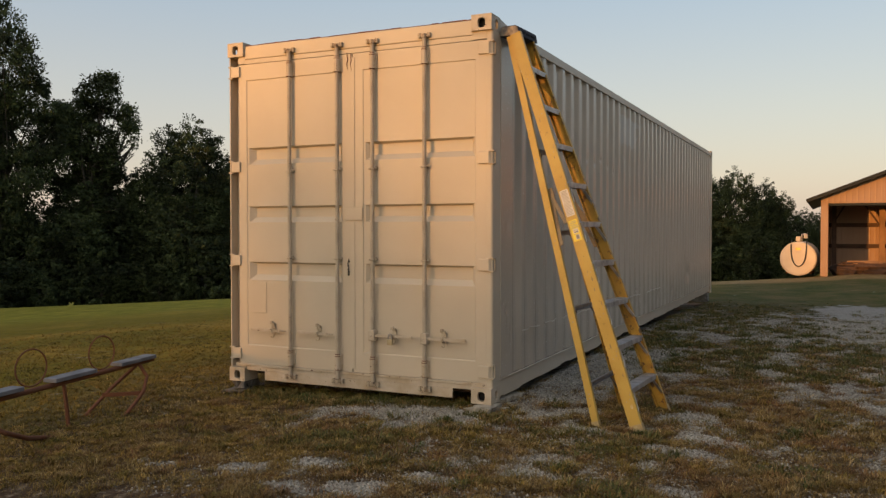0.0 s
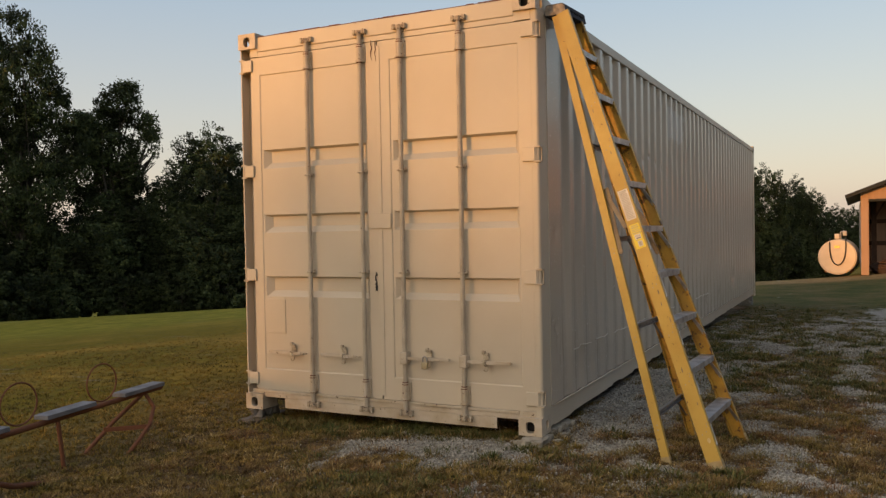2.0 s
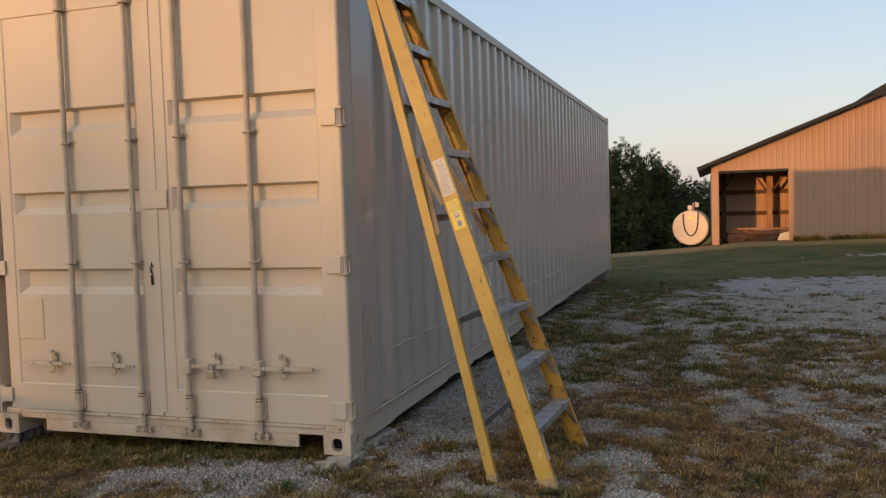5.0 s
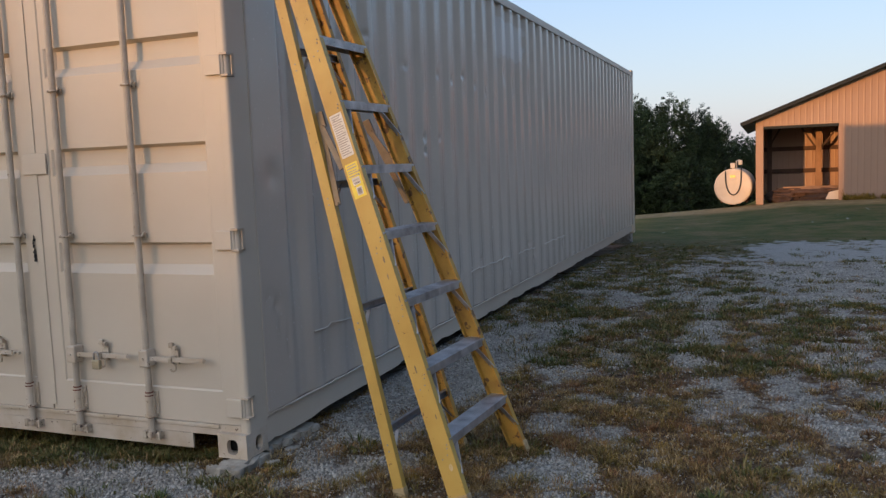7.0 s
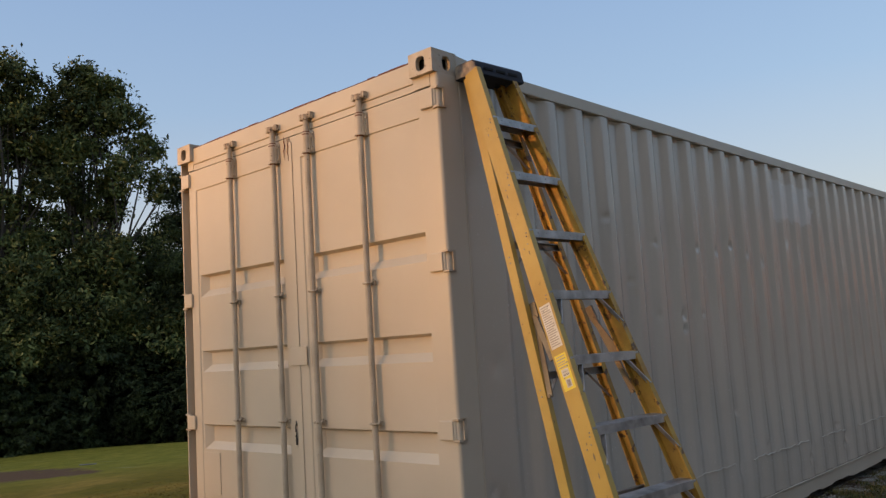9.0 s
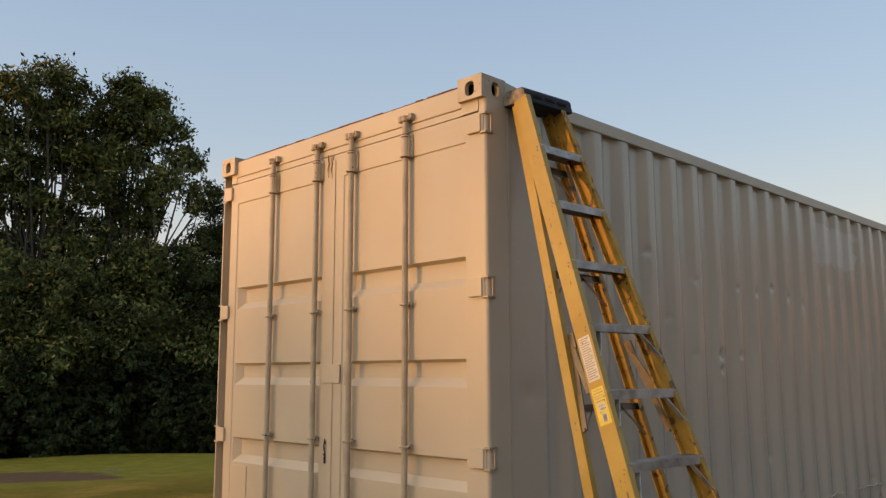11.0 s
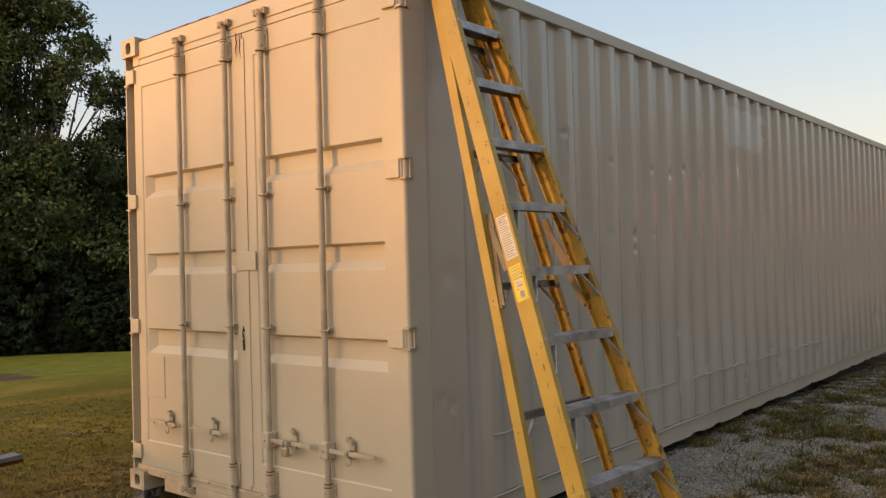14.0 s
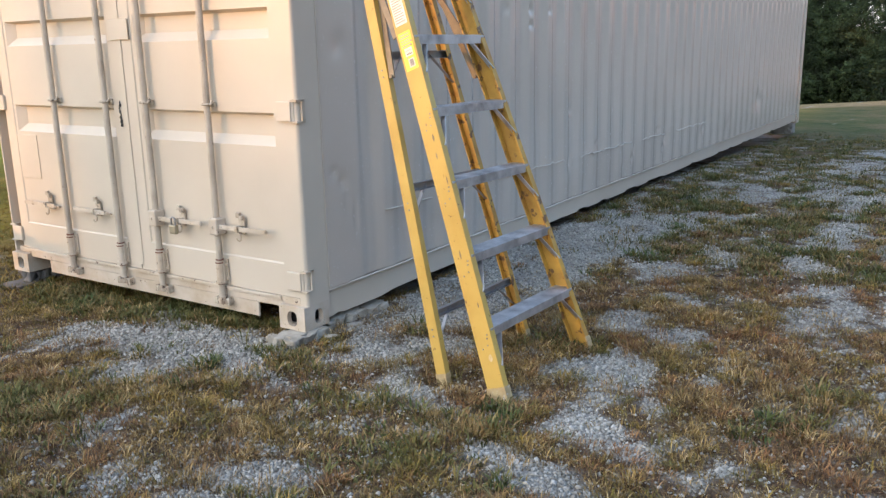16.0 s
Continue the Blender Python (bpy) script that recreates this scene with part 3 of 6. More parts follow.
# posts at the door end: an outer flange, a recessed channel and a rear box
for side, s in ((-W, 1), (0, -1)):
    bm = bmesh.new()
    if s > 0:
        box(bm, side, side + 0.012, 0.022, 0.185, Z0 + 0.118, Z1 - 0.118, 0.004)
    else:
        arc = [(-0.018 + 0.018 * math.sin(a), 0.047 - 0.018 * math.cos(a)) for a in np.linspace(0, math.pi / 2, 7)]
        extrude_poly(bm, [(x, y, Z0 + 0.118) for x, y in [(-0.0465, 0.110), (-0.0465, 0.029)] + arc + [(0, 0.185), (-0.0465, 0.185)]], (0, 0, Z1 - Z0 - 0.236))
    a, b = sorted((side + s * (0.012 if s > 0 else 0.047), side + s * 0.14))
    box(bm, a, b, 0.112, 0.185, Z0 + 0.118, Z1 - 0.118)
    part("corner_post", bm, PAINT, container)
for side, s in ((-W, 1), (0, -1)):
    a, b = sorted((side + s * 0.002, side + s * 0.12))
    part("corner_post", B(a, b, L - 0.17, L - 0.002, Z0 + 0.118, Z1 - 0.118, bev=0.008), PAINT, container)

bm = B(-W + 0.16, -0.16, YF - 0.006, 0.15, 2.873, 2.985, bev=0.006)
box(bm, -W + 0.16, -0.16, YF - 0.001, 0.14, 2.835, 2.871)
part("door_header", bm, PAINT, container)
bm = bmesh.new()
rnd = random.Random(3)
x = -W + 0.165
while x < -0.17:
    w = rnd.uniform(0.03, 0.11)
    box(bm, x, min(x + w, -0.165), YF - 0.004, 0.03 + rnd.uniform(0.02, 0.06), 2.985, 2.988 + rnd.uniform(0.000, 0.006))
    x += w
part("rusty_header_edge", bm, RUST, container, "thin rusty upper edge of the header")
# sill, with the two lashing notches beside the castings
bm = bmesh.new()
box(bm, -2.085, -0.33, YF, YF + 0.010, 0.142, 0.215)
box(bm, -2.28, -0.165, YF, 0.17, 0.215, 0.252, 0.004)
box(bm, -W + 0.162, -2.29, YF + 0.02, 0.16, 0.215, 0.24)
part("door_sill", bm, PAINT_WORN, container)
bm = B(-2.34, -0.165, YF - 0.010, 0.06, 0.254, 0.272, bev=0.003)
part("gasket_rail", bm, PAINT_WORN, container)
part("header_end", B(-0.162, -0.0475, YF - 0.004, 0.10, 2.838, 2.897), PAINT, container)
part("header_end", B(-2.345, -2.277, YF - 0.004, 0.10, 2.838, 2.897), PAINT, container)
part("sill_end", B(-0.164, -0.0475, YF - 0.002, 0.12, 0.239, 0.273), PAINT_WORN, container)
part("sill_end", B(-2.39, -2.286, YF - 0.002, 0.12, 0.241, 0.273), PAINT_WORN, container)
part("weld_seam", T([(0.0005, 0.190, 0.30), (0.0005, 0.190, 2.89)], 0.0028, 6), PAINT, container, "thin upright weld seam")

# added behind the sill notches, dark brown to stand for their shade
part("end_crossmember", B(-2.28, -0.12, 0.30, 0.36, 0.135, 0.20), TIMBER, container, "crossmember under the floor, coloured dark for the notches' shade")
# long bottom rails, top rails
for side, s in ((-W, 1), (0, -1)):
    bm = bmesh.new()
    a, b = sorted((side, side + s * 0.05))
    n = 260
    ys = np.linspace(0.18, L - 0.18, n)
    prof = []
    for y in ys:                        # hangs back under the lip; its lower edge is nicked and a little wavy
        zb = 0.137 + 0.012 * float(smooth(0.65, 0.75, y)) + 0.012 * (float(fnoise(y, 3.0 + s, 1.4, 2)) - 0.5) + 0.014 * float(smooth(0.60, 0.72, fnoise(y, 9.0 + s, 5.0, 2)))
        prof.append([bm.verts.new(p) for p in ((side + s * 0.020, y, zb), (side + s * 0.022, y, 0.268), (side + s * 0.034, y, 0.276), (side + s * 0.06, y, 0.276), (side + s * 0.06, y, zb))])
    for p, q in zip(prof, prof[1:]):
        for k in range(5):
            bm.faces.new((p[k], p[(k + 1) % 5], q[(k + 1) % 5], q[k]))
    bm.faces.new(prof[0]), bm.faces.new(prof[-1][::-1])
    part("bottom_rail", bm, PAINT, container)
    pts, y = [], 0.19
    while y < L - 0.2:
        pts.append((side + s * 0.006, y, 0.280 + rnd.uniform(-0.0025, 0.0025)))
        y += rnd.uniform(0.04, 0.14)
    part("rail_weld", tube(bmesh.new(), pts, [rnd.uniform(0.004, 0.0065) for _ in pts], 6), PAINT, container, "ragged weld lip over the bottom rail")
    a, b = sorted((side, side + s * 0.06))
    part("top_rail", B(a, b, 0.18, L - 0.18, 2.914, 2.986, bev=0.005), PAINT, container)
    a, b = sorted((side + s * 0.004, side + s * 0.055))
    bm = extrude_poly(bmesh.new(), [(a, 0.178, 2.96), (a, 0.178, 3.012), (a, 0.27, 3.002), (a, 0.42, 2.988), (a, 0.42, 2.96)], (b - a, 0, 0))
    part("corner_gusset", bm, PAINT, container)


def side_wall(side, s):
    """A corrugated steel side, with the dents and ripples it has taken."""
    pitch, y0 = 0.2795, 0.464
    prof = [(0.1855, 0), (0.30, 0), (y0 - 0.072, 0)]
    k = 0
    while y0 + k * pitch < L - 0.35:
        y = y0 + k * pitch
        prof += [(y, 0), (y + 0.068, 1), (y + 0.138, 1), (y + 0.206, 0)]
        k += 1
    prof += [(L - 0.17, 0)]
    pts = []
    for (a, da), (b, db) in zip(prof, prof[1:]):
        m = (4 if a < 6.5 else 1) if abs(da - db) < 0.5 and b - a > 0.03 else 1
        pts += [(a + (b - a) * i / m, da + (db - da) * i / m) for i in range(m)]
    pts.append(prof[-1])
    rounded = pts[:1]                   # a small radius at every bend
    for a, p, b in zip(pts, pts[1:], pts[2:]):
        if a[1] == p[1] == b[1]:
            rounded.append(p)
            continue
        for q, k in ((a, -0.016), (a, -0.008), (b, 0.008), (b, 0.016)):
            f = abs(k) / abs(q[0] - p[0])
            rounded.append((p[0] + k, p[1] + (q[1] - p[1]) * f))
    pts = rounded + pts[-1:]
    zs = np.linspace(0.278, 2.918, 150 if s < 0 else 40)
    Y = np.array([p[0] for p in pts])[:, None]
    D = np.array([p[1] for p in pts])[:, None]
    Zg = zs[None, :] + 0 * Y
    Yg = Y + 0 * Zg
    end = smooth(0.24, 0.28, Zg) * smooth(2.935, 2.90, Zg)
    depth = 0.006 + 0.034 * D * (0.25 + 0.75 * end) * (0.45 + 0.55 * smooth(0.45, 1.25, Zg))
    ripple = 0.005 * (fnoise(Yg, Zg, 1.3, 3) - 0.5) + 0.010 * (fnoise(Yg + 7, Zg * 0.5, 0.7, 2) - 0.5) + 0.016 * (fnoise(Yg + 31, Zg * 1.6, 3.0, 3) - 0.5) * smooth(1.1, 0.45, Zg)
    for cy, cz, ry, rz, dd in ((1.50, 2.28, 0.022, 0.022, 0.020), (1.50, 2.20, 0.016, 0.07, 0.008), (1.74, 1.89, 0.022, 0.020, 0.016), (1.77, 1.80, 0.015, 0.05, 0.012), (2.07, 2.15, 0.020, 0.022, 0.016), (2.05, 1.67, 0.020, 0.03, 0.014),
                              (2.37, 1.67, 0.020, 0.028, 0.020), (2.37, 1.57, 0.020, 0.020, 0.016), (2.66, 2.14, 0.020, 0.022, 0.014), (2.66, 1.67, 0.020, 0.020, 0.012), (2.96, 2.13, 0.020, 0.03, 0.016), (3.21, 2.18, 0.022, 0.022, 0.018), (3.22, 2.08, 0.014, 0.06, 0.008),
                              (3.50, 2.13, 0.020, 0.03, 0.014), (3.78, 2.09, 0.020, 0.045, 0.016), (4.35, 2.30, 0.03, 0.08, 0.014), (4.62, 2.22, 0.025, 0.10, 0.014), (5.18, 2.20, 0.03, 0.14, 0.014), (5.75, 2.25, 0.03, 0.18, 0.012), (6.9, 2.10, 0.05, 0.20, 0.012), (2.93, 1.75, 0.015, 0.10, 0.008), (2.35, 2.05, 0.014, 0.09, 0.006), (3.48, 1.80, 0.014, 0.10, 0.008), (4.05, 1.95, 0.02, 0.12, 0.010),
                              (3.06, 0.95, 0.035, 0.022, 0.014), (0.27, 0.85, 0.025, 0.03, 0.012), (0.335, 0.80, 0.03, 0.035, 0.014), (0.36, 0.70, 0.02, 0.06, 0.008), (0.43, 0.60, 0.015, 0.07, 0.008), (3.02, 0.55, 0.03, 0.05, 0.012), (3.54, 0.66, 0.03, 0.02, 0.012), (4.42, 0.50, 0.03, 0.04, 0.018), (4.36, 0.43, 0.03, 0.04, 0.016), (5.09, 0.63, 0.04, 0.02, 0.016), (5.32, 0.51, 0.04, 0.05, 0.022), (5.22, 0.44, 0.03, 0.04, 0.016), (6.57, 0.50, 0.05, 0.06, 0.020), (7.66, 0.47, 0.07, 0.07, 0.022), (9.2, 0.66, 0.2, 0.12, 0.02), (0.36, 1.45, 0.05, 0.06, 0.008)):
        ripple = ripple + dd * np.exp(-(((Yg - cy) / ry) ** 2 + ((Zg - cz) / rz) ** 2))
    X = side + s * np.maximum(depth + ripple * end, 0.003)
    ny, nz = X.shape
    front = np.stack([X, Yg, Zg], -1).reshape(-1, 3)
    back = front + np.array([s * 0.012, 0, 0])
    k = np.arange(ny * nz).reshape(ny, nz)
    q = np.stack([k[:-1, :-1], k[1:, :-1], k[1:, 1:], k[:-1, 1:]], -1).reshape(-1, 4)
    if s > 0:
        q = q[:, ::-1]
    m = ny * nz
    edge = []
    for loop in (k[:, 0], k[:, -1][::-1], k[0, ::-1], k[-1, :]):
        e = np.stack([loop[:-1], loop[:-1] + m, loop[1:] + m, loop[1:]], -1)
        edge.append(e if s < 0 else e[:, ::-1])
    me = big_mesh("corrugated_side", np.concatenate([front, back]), np.concatenate([q, q[:, ::-1] + m] + edge), SIDE_PAINT, True)
    ob = new("corrugated_side", me)
    ob.parent, ob.location = container, -container.location
    return ob


side_wall(0, -1)
side_wall(-W, 1)
bm = bmesh.new()
box(bm, -W + 0.06, -0.06, 0.16, L - 0.02, 2.945, 2.975)
part("roof", bm, PAINT, container)
part("end_wall", B(-W + 0.12, -0.12, L - 0.06, L - 0.02, 0.28, 2.95), PAINT, container)
# one low slab; its dark colour carries the shade under the floor
part("floor_frame", B(-W + 0.07, -0.07, 0.18, L - 0.07, 0.165, 0.30), DARK_WOOD, container, "underside of the floor, coloured dark for the shade there")

# a raised weld line, worn bright, low along the side
rnd = random.Random(8)
for a, b in ((0.67, 1.12), (1.25, 1.60), (1.80, 2.92), (3.22, 4.32), (4.62, 5.26), (5.60, 6.62)):
    y, z, pts = a, 0.612 - 0.007 * a, []
    while y < b:
        pts.append((0.0015, y, z + rnd.uniform(-0.010, 0.010)))
        y += rnd.uniform(0.03, 0.08)
    if len(pts) > 1:
        part("weld_line", tube(bmesh.new(), pts, [rnd.uniform(0.003, 0.0055) for _ in pts], 5), PAINT, container, "ragged raised weld line")


def door_leaf(x0, x1, px0, px1, name):
    """A door leaf: a frame, a slightly sunk sheet, and three pressed bands with sloped ends."""
    bm = bmesh.new()
    z0, z1, pz0, pz1 = 0.275, 2.830, 0.432, 2.696
    quad = lambda *p: bm.faces.new([bm.verts.new(q) for q in p])
    rect = lambda a, b, c, d, y: quad((a, y, c), (b, y, c), (b, y, d), (a, y, d))

    def ring(o, i, yo, yi):
        (a, b, c, d), (e, f, g, h) = o, i
        quad((a, yo, c), (b, yo, c), (f, yi, g), (e, yi, g))
        quad((b, yo, c), (b, yo, d), (f, yi, h), (f, yi, g))
        quad((b, yo, d), (a, yo, d), (e, yi, h), (f, yi, h))
        quad((a, yo, d), (a, yo, c), (e, yi, g), (e, yi, h))

    rect(x0, px0, z0, z1, YF), rect(px1, x1, z0, z1, YF)
    rect(px0, px1, z0, pz0, YF), rect(px0, px1, pz1, z1, YF)
    ring((px0, px1, pz0, pz1), (px0 + 0.006, px1 - 0.006, pz0 + 0.008, pz1 - 0.006), YF, YP)
    a, b, z = px0 + 0.006, px1 - 0.006, pz0 + 0.008
    bx0, bx1 = a + 0.016, b - 0.004
    rect(a, bx0, z, pz1 - 0.006, YP), rect(bx1, b, z, pz1 - 0.006, YP)
    for c, d in ((0.995, 1.15), (1.485, 1.622), (1.975, 2.12)):
        rect(bx0, bx1, z, c, YP)
        ring((bx0, bx1, c, d), (bx0 + 0.05, bx1 - 0.03, c + 0.045, d - 0.014), YP, YP + 0.038)
        rect(bx0 + 0.05, bx1 - 0.03, c + 0.045, d - 0.014, YP + 0.038)
        z = d
    rect(bx0, bx1, z, pz1 - 0.006, YP)
    ring((x0, x1, z0, z1), (x0, x1, z0, z1), YF, YF + 0.055)
    rect(x0, x1, z0, z1, YF + 0.078)
    bmesh.ops.remove_doubles(bm, verts=bm.verts, dist=0.0005)
    ob = part(name, bm, PAINT, container)
    return ob


left_door = door_leaf(-2.345, -1.216, -2.264, -1.306, "door")
right_door = door_leaf(-1.206, -0.0475, -1.114, -0.138, "door")
part("cover_strip", B(-1.231, -1.188, YF - 0.005, YF - 0.002, 0.30, 2.80, bev=0.0015), PAINT, right_door)
part("seal_plate", B(-1.275, -1.115, YF - 0.012, YF - 0.0065, 1.50, 1.605, bev=0.002), PAINT, right_door)
part("notice_plate", B(-2.258, -2.065, YP - 0.005, YP - 0.0005, 0.715, 0.975, bev=0.002), PAINT, left_door)
# a torn slot and two rust cracks by the middle seam
rnd = random.Random(5)
bm = bmesh.new()
z = 1.055
while z < 1.185:
    h = rnd.uniform(0.010, 0.024)
    c, w = -1.247 + rnd.uniform(-0.005, 0.005), rnd.uniform(0.004, 0.012)
    extrude_poly(bm, [(c - w, YF - 0.0075, z), (c + w * 0.6, YF - 0.0075, z - 0.004), (c + w, YF - 0.0075, z + h * 0.6), (c - w * 0.3, YF - 0.0075, z + h + 0.004)], (0, 0.0012, 0))
    z += h
part("torn_slot", bm, DARK, right_door, "torn black slot")
for c, za in ((-1.252, 2.70), (-1.222, 2.69)):
    bm = bmesh.new()
    tube(bm, [(c + rnd.uniform(-0.006, 0.006), YF - 0.0065, za + k * 0.028) for k in range(6)], [0.001, 0.002, 0.003, 0.0035, 0.003, 0.002], 5)
    part("rust_crack", bm, RUST, right_door, "dark rusty crack")


def hinge(side, s, z):
    door = left_door if s > 0 else right_door
    bm = bmesh.new()
    a, b = sorted((side + s * 0.024, side + s * 0.112))
    box(bm, a, b, YF - 0.018, YF - 0.001, z - 0.045, z + 0.045, 0.004)
    part("hinge", bm, PAINT, door)
    bm = bmesh.new()
    tube(bm, [(side + s * 0.026, YF + 0.002, z - 0.055), (side + s * 0.026, YF + 0.002, z + 0.055)], 0.013, 10)
    part("hinge_pin", bm, PAINT, door)
    bm = bmesh.new()
    a, b = sorted((side - s * 0.010, side + s * 0.03))
    for dz in (-0.052, 0.044):
        box(bm, a, b, YF - 0.012, 0.075, z + dz, z + dz + 0.009)
    a, b = sorted((side - s * 0.010, side - s * 0.002))
    box(bm, a, b, 0.055, 0.075, z - 0.052, z + 0.053)
    part("hinge_lug", bm, PAINT_WORN, door)


for zh in (2.77, 1.96, 1.16, 0.36):
    hinge(-W, 1, zh)
    hinge(0, -1, zh)

RODS = [(-1.803, left_door), (-1.339, left_door), (-1.012, right_door), (-0.553, right_door)]
YR, RR = 0.002, 0.0165


def rod_set(x, door, i):
    rod = part("lock_rod", T([(x, YR, 0.205), (x, YR, 2.895)], RR, 14), ROD_PAINT, door, smooth=False)
    for z0, z1 in ((2.695, 2.81), (0.295, 0.41)):
        bm = T([(x, YR, z0), (x, YR, z1)], 0.0225, 14)
        tube(bm, [(x, YR, z0 - 0.004), (x, YR, z0 + 0.006)], 0.030, 14)
        box(bm, x - 0.032, x + 0.036, YF - 0.010, YF - 0.001, z0 - 0.004, z1 + 0.004, 0.002)
        box(bm, x - 0.026, x + 0.026, YR, YF - 0.006, z0 + 0.006, z1 - 0.006)
        for dz in (0.018, 0.09):
            for dx in (-0.028, 0.031):
                tube(bm, [(x + dx, YF - 0.017, z0 + dz), (x + dx, YF - 0.008, z0 + dz)], 0.0065, 6)
        be = part("bearing", bm, PAINT_WORN, door)
        # dark rings: rust, with the contact shade at the bearing in the colour
        for z, r in ((z0 - 0.007, RR + 0.0035), (z1 + 0.003, RR + 0.0035), (z1 - 0.012, 0.0232)):
            part("rust_shade_ring", T([(x, YR, z - 0.003), (x, YR, z + 0.003)], r, 14), RUST, be, "dark ring of rust and contact shade")
    for z in (1.905, 1.185):
        bm = bmesh.new()
        box(bm, x - 0.034, x + 0.034, YF - 0.008, YF - 0.001, z - 0.012, z + 0.012)
        pts = [(x - 0.030, YF - 0.006, z), (x - 0.028, YR - 0.004, z)] + [(x + 0.024 * math.cos(a), YR + 0.024 * math.sin(a), z) for a in np.linspace(math.pi, 2 * math.pi, 7)] + [(x + 0.028, YR - 0.004, z), (x + 0.034, YF - 0.02, z + 0.02)]
        tube(bm, pts, 0.0055, 6)
        part("rod_guide", bm, RUSTY_PAINT, door)
    for z, up in ((2.895, 1), (0.205, -1)):
        bm = bmesh.new()
        tube(bm, [(x, YR, z - 0.012 * up), (x, YR, z + 0.020 * up)], 0.023, 12)
        box(bm, x - 0.030, x + 0.034, YR - 0.010, YR + 0.012, min(z, z + 0.022 * up), max(z, z + 0.022 * up), 0.003)
        tube(bm, [(x + 0.030, YR - 0.006, z - 0.002 * up), (x + 0.036, YR, z + 0.03 * up)], 0.009, 8)
        part("cam", bm, RUSTY_DARK, door)
        lo, hi, back = (z - 0.006, z + 0.030, YF - 0.007) if up > 0 else (z - 0.030, z + 0.008, YF + 0.004)
        for dx in (-0.044, 0.040):
            part("cam_keeper", B(x + dx - 0.010, x + dx + 0.010, YR - 0.008, back, lo, hi, bev=0.003), RUSTY_PAINT, container)
    return rod


for i, (x, door) in enumerate(RODS):
    rod_set(x, door, i)


def handle(x0, x1, zc, hub, hasp_x, door):
    """A flat lever handle with its hasp and hook."""
    bm = bmesh.new()
    y = YF - 0.040
    bar(bm, (x0, y, zc), (x1, y, zc + 0.004), 0.022, 0.009, (0, 0, 1))
    tube(bm, [(x1, y, zc + 0.004), (x1 + 0.004, y - 0.004, zc + 0.004)], 0.009, 8)
    for k in range(2):
        tube(bm, [(x0 + 0.02 + 0.03 * k, y - 0.010, zc), (x0 + 0.02 + 0.03 * k, y + 0.004, zc)], 0.007, 8)
    h = part("handle", bm, PAINT_WORN, door)
    if hub:
        bm = bmesh.new()
        box(bm, x0 - 0.022, x0 + 0.034, YR - 0.034, YR + 0.030, zc - 0.042, zc + 0.044, 0.008)
        tube(bm, [(x0 + 0.006, YR - 0.040, zc), (x0 + 0.006, YR - 0.03, zc)], 0.007, 8)
        part("handle_hub", bm, PAINT_WORN, door)
    bm = bmesh.new()
    box(bm, hasp_x - 0.022, hasp_x + 0.020, YF - 0.012, YF - 0.001, zc - 0.03, zc + 0.055, 0.003)
    box(bm, hasp_x - 0.008, hasp_x + 0.010, y - 0.014, YF - 0.006, zc - 0.014, zc + 0.016)
    box(bm, hasp_x - 0.030, hasp_x - 0.004, YF - 0.022, YF - 0.004, zc + 0.052, zc + 0.078, 0.004)
    box(bm, hasp_x + 0.002, hasp_x + 0.022, YF - 0.03, YF - 0.010, zc + 0.044, zc + 0.066, 0.004)
    pts = [(hasp_x + 0.012 + 0.018 * math.cos(a), y - 0.006, zc - 0.034 + 0.022 * math.sin(a)) for a in np.linspace(1.9, -2.6, 9)]
    tube(bm, pts, 0.0042, 6)
    part("hasp", bm, RUSTY_PAINT, door)
    return h


handle(-1.90, -2.19, 0.573, False, -1.985, left_door)
handle(-1.43, -1.72, 0.573, False, -1.53, left_door)
handle(-1.015, -0.66, 0.585, True, -0.828, right_door)
handle(-0.555, -0.205, 0.585, True, -0.395, right_door)


def padlock(x, y, z):
    ob = thing("padlock", "dull brass padlock hanging on the container door hasp", "padlock", at=(x, y, z))
    part("body", B(x - 0.024, x + 0.024, y - 0.012, y + 0.012, z - 0.030, z + 0.018, bev=0.006), DULL_BRASS, ob)
    pts = [(x - 0.015, y, z + 0.016)] + [(x + 0.015 * math.cos(a), y, z + 0.040 + 0.017 * math.sin(a)) for a in np.linspace(math.pi, 0, 9)] + [(x + 0.015, y, z + 0.016)]
    part("shackle", T(pts, 0.0045, 8), STEEL, ob)


padlock(-0.835, -0.030, 0.552)
skew = radians(-0.40)               # it stands a little askew
container.rotation_euler = (0, 0, skew)
container.location = (container.location.x * math.cos(skew) - container.location.y * math.sin(skew), container.location.x * math.sin(skew) + container.location.y * math.cos(skew), Z0)


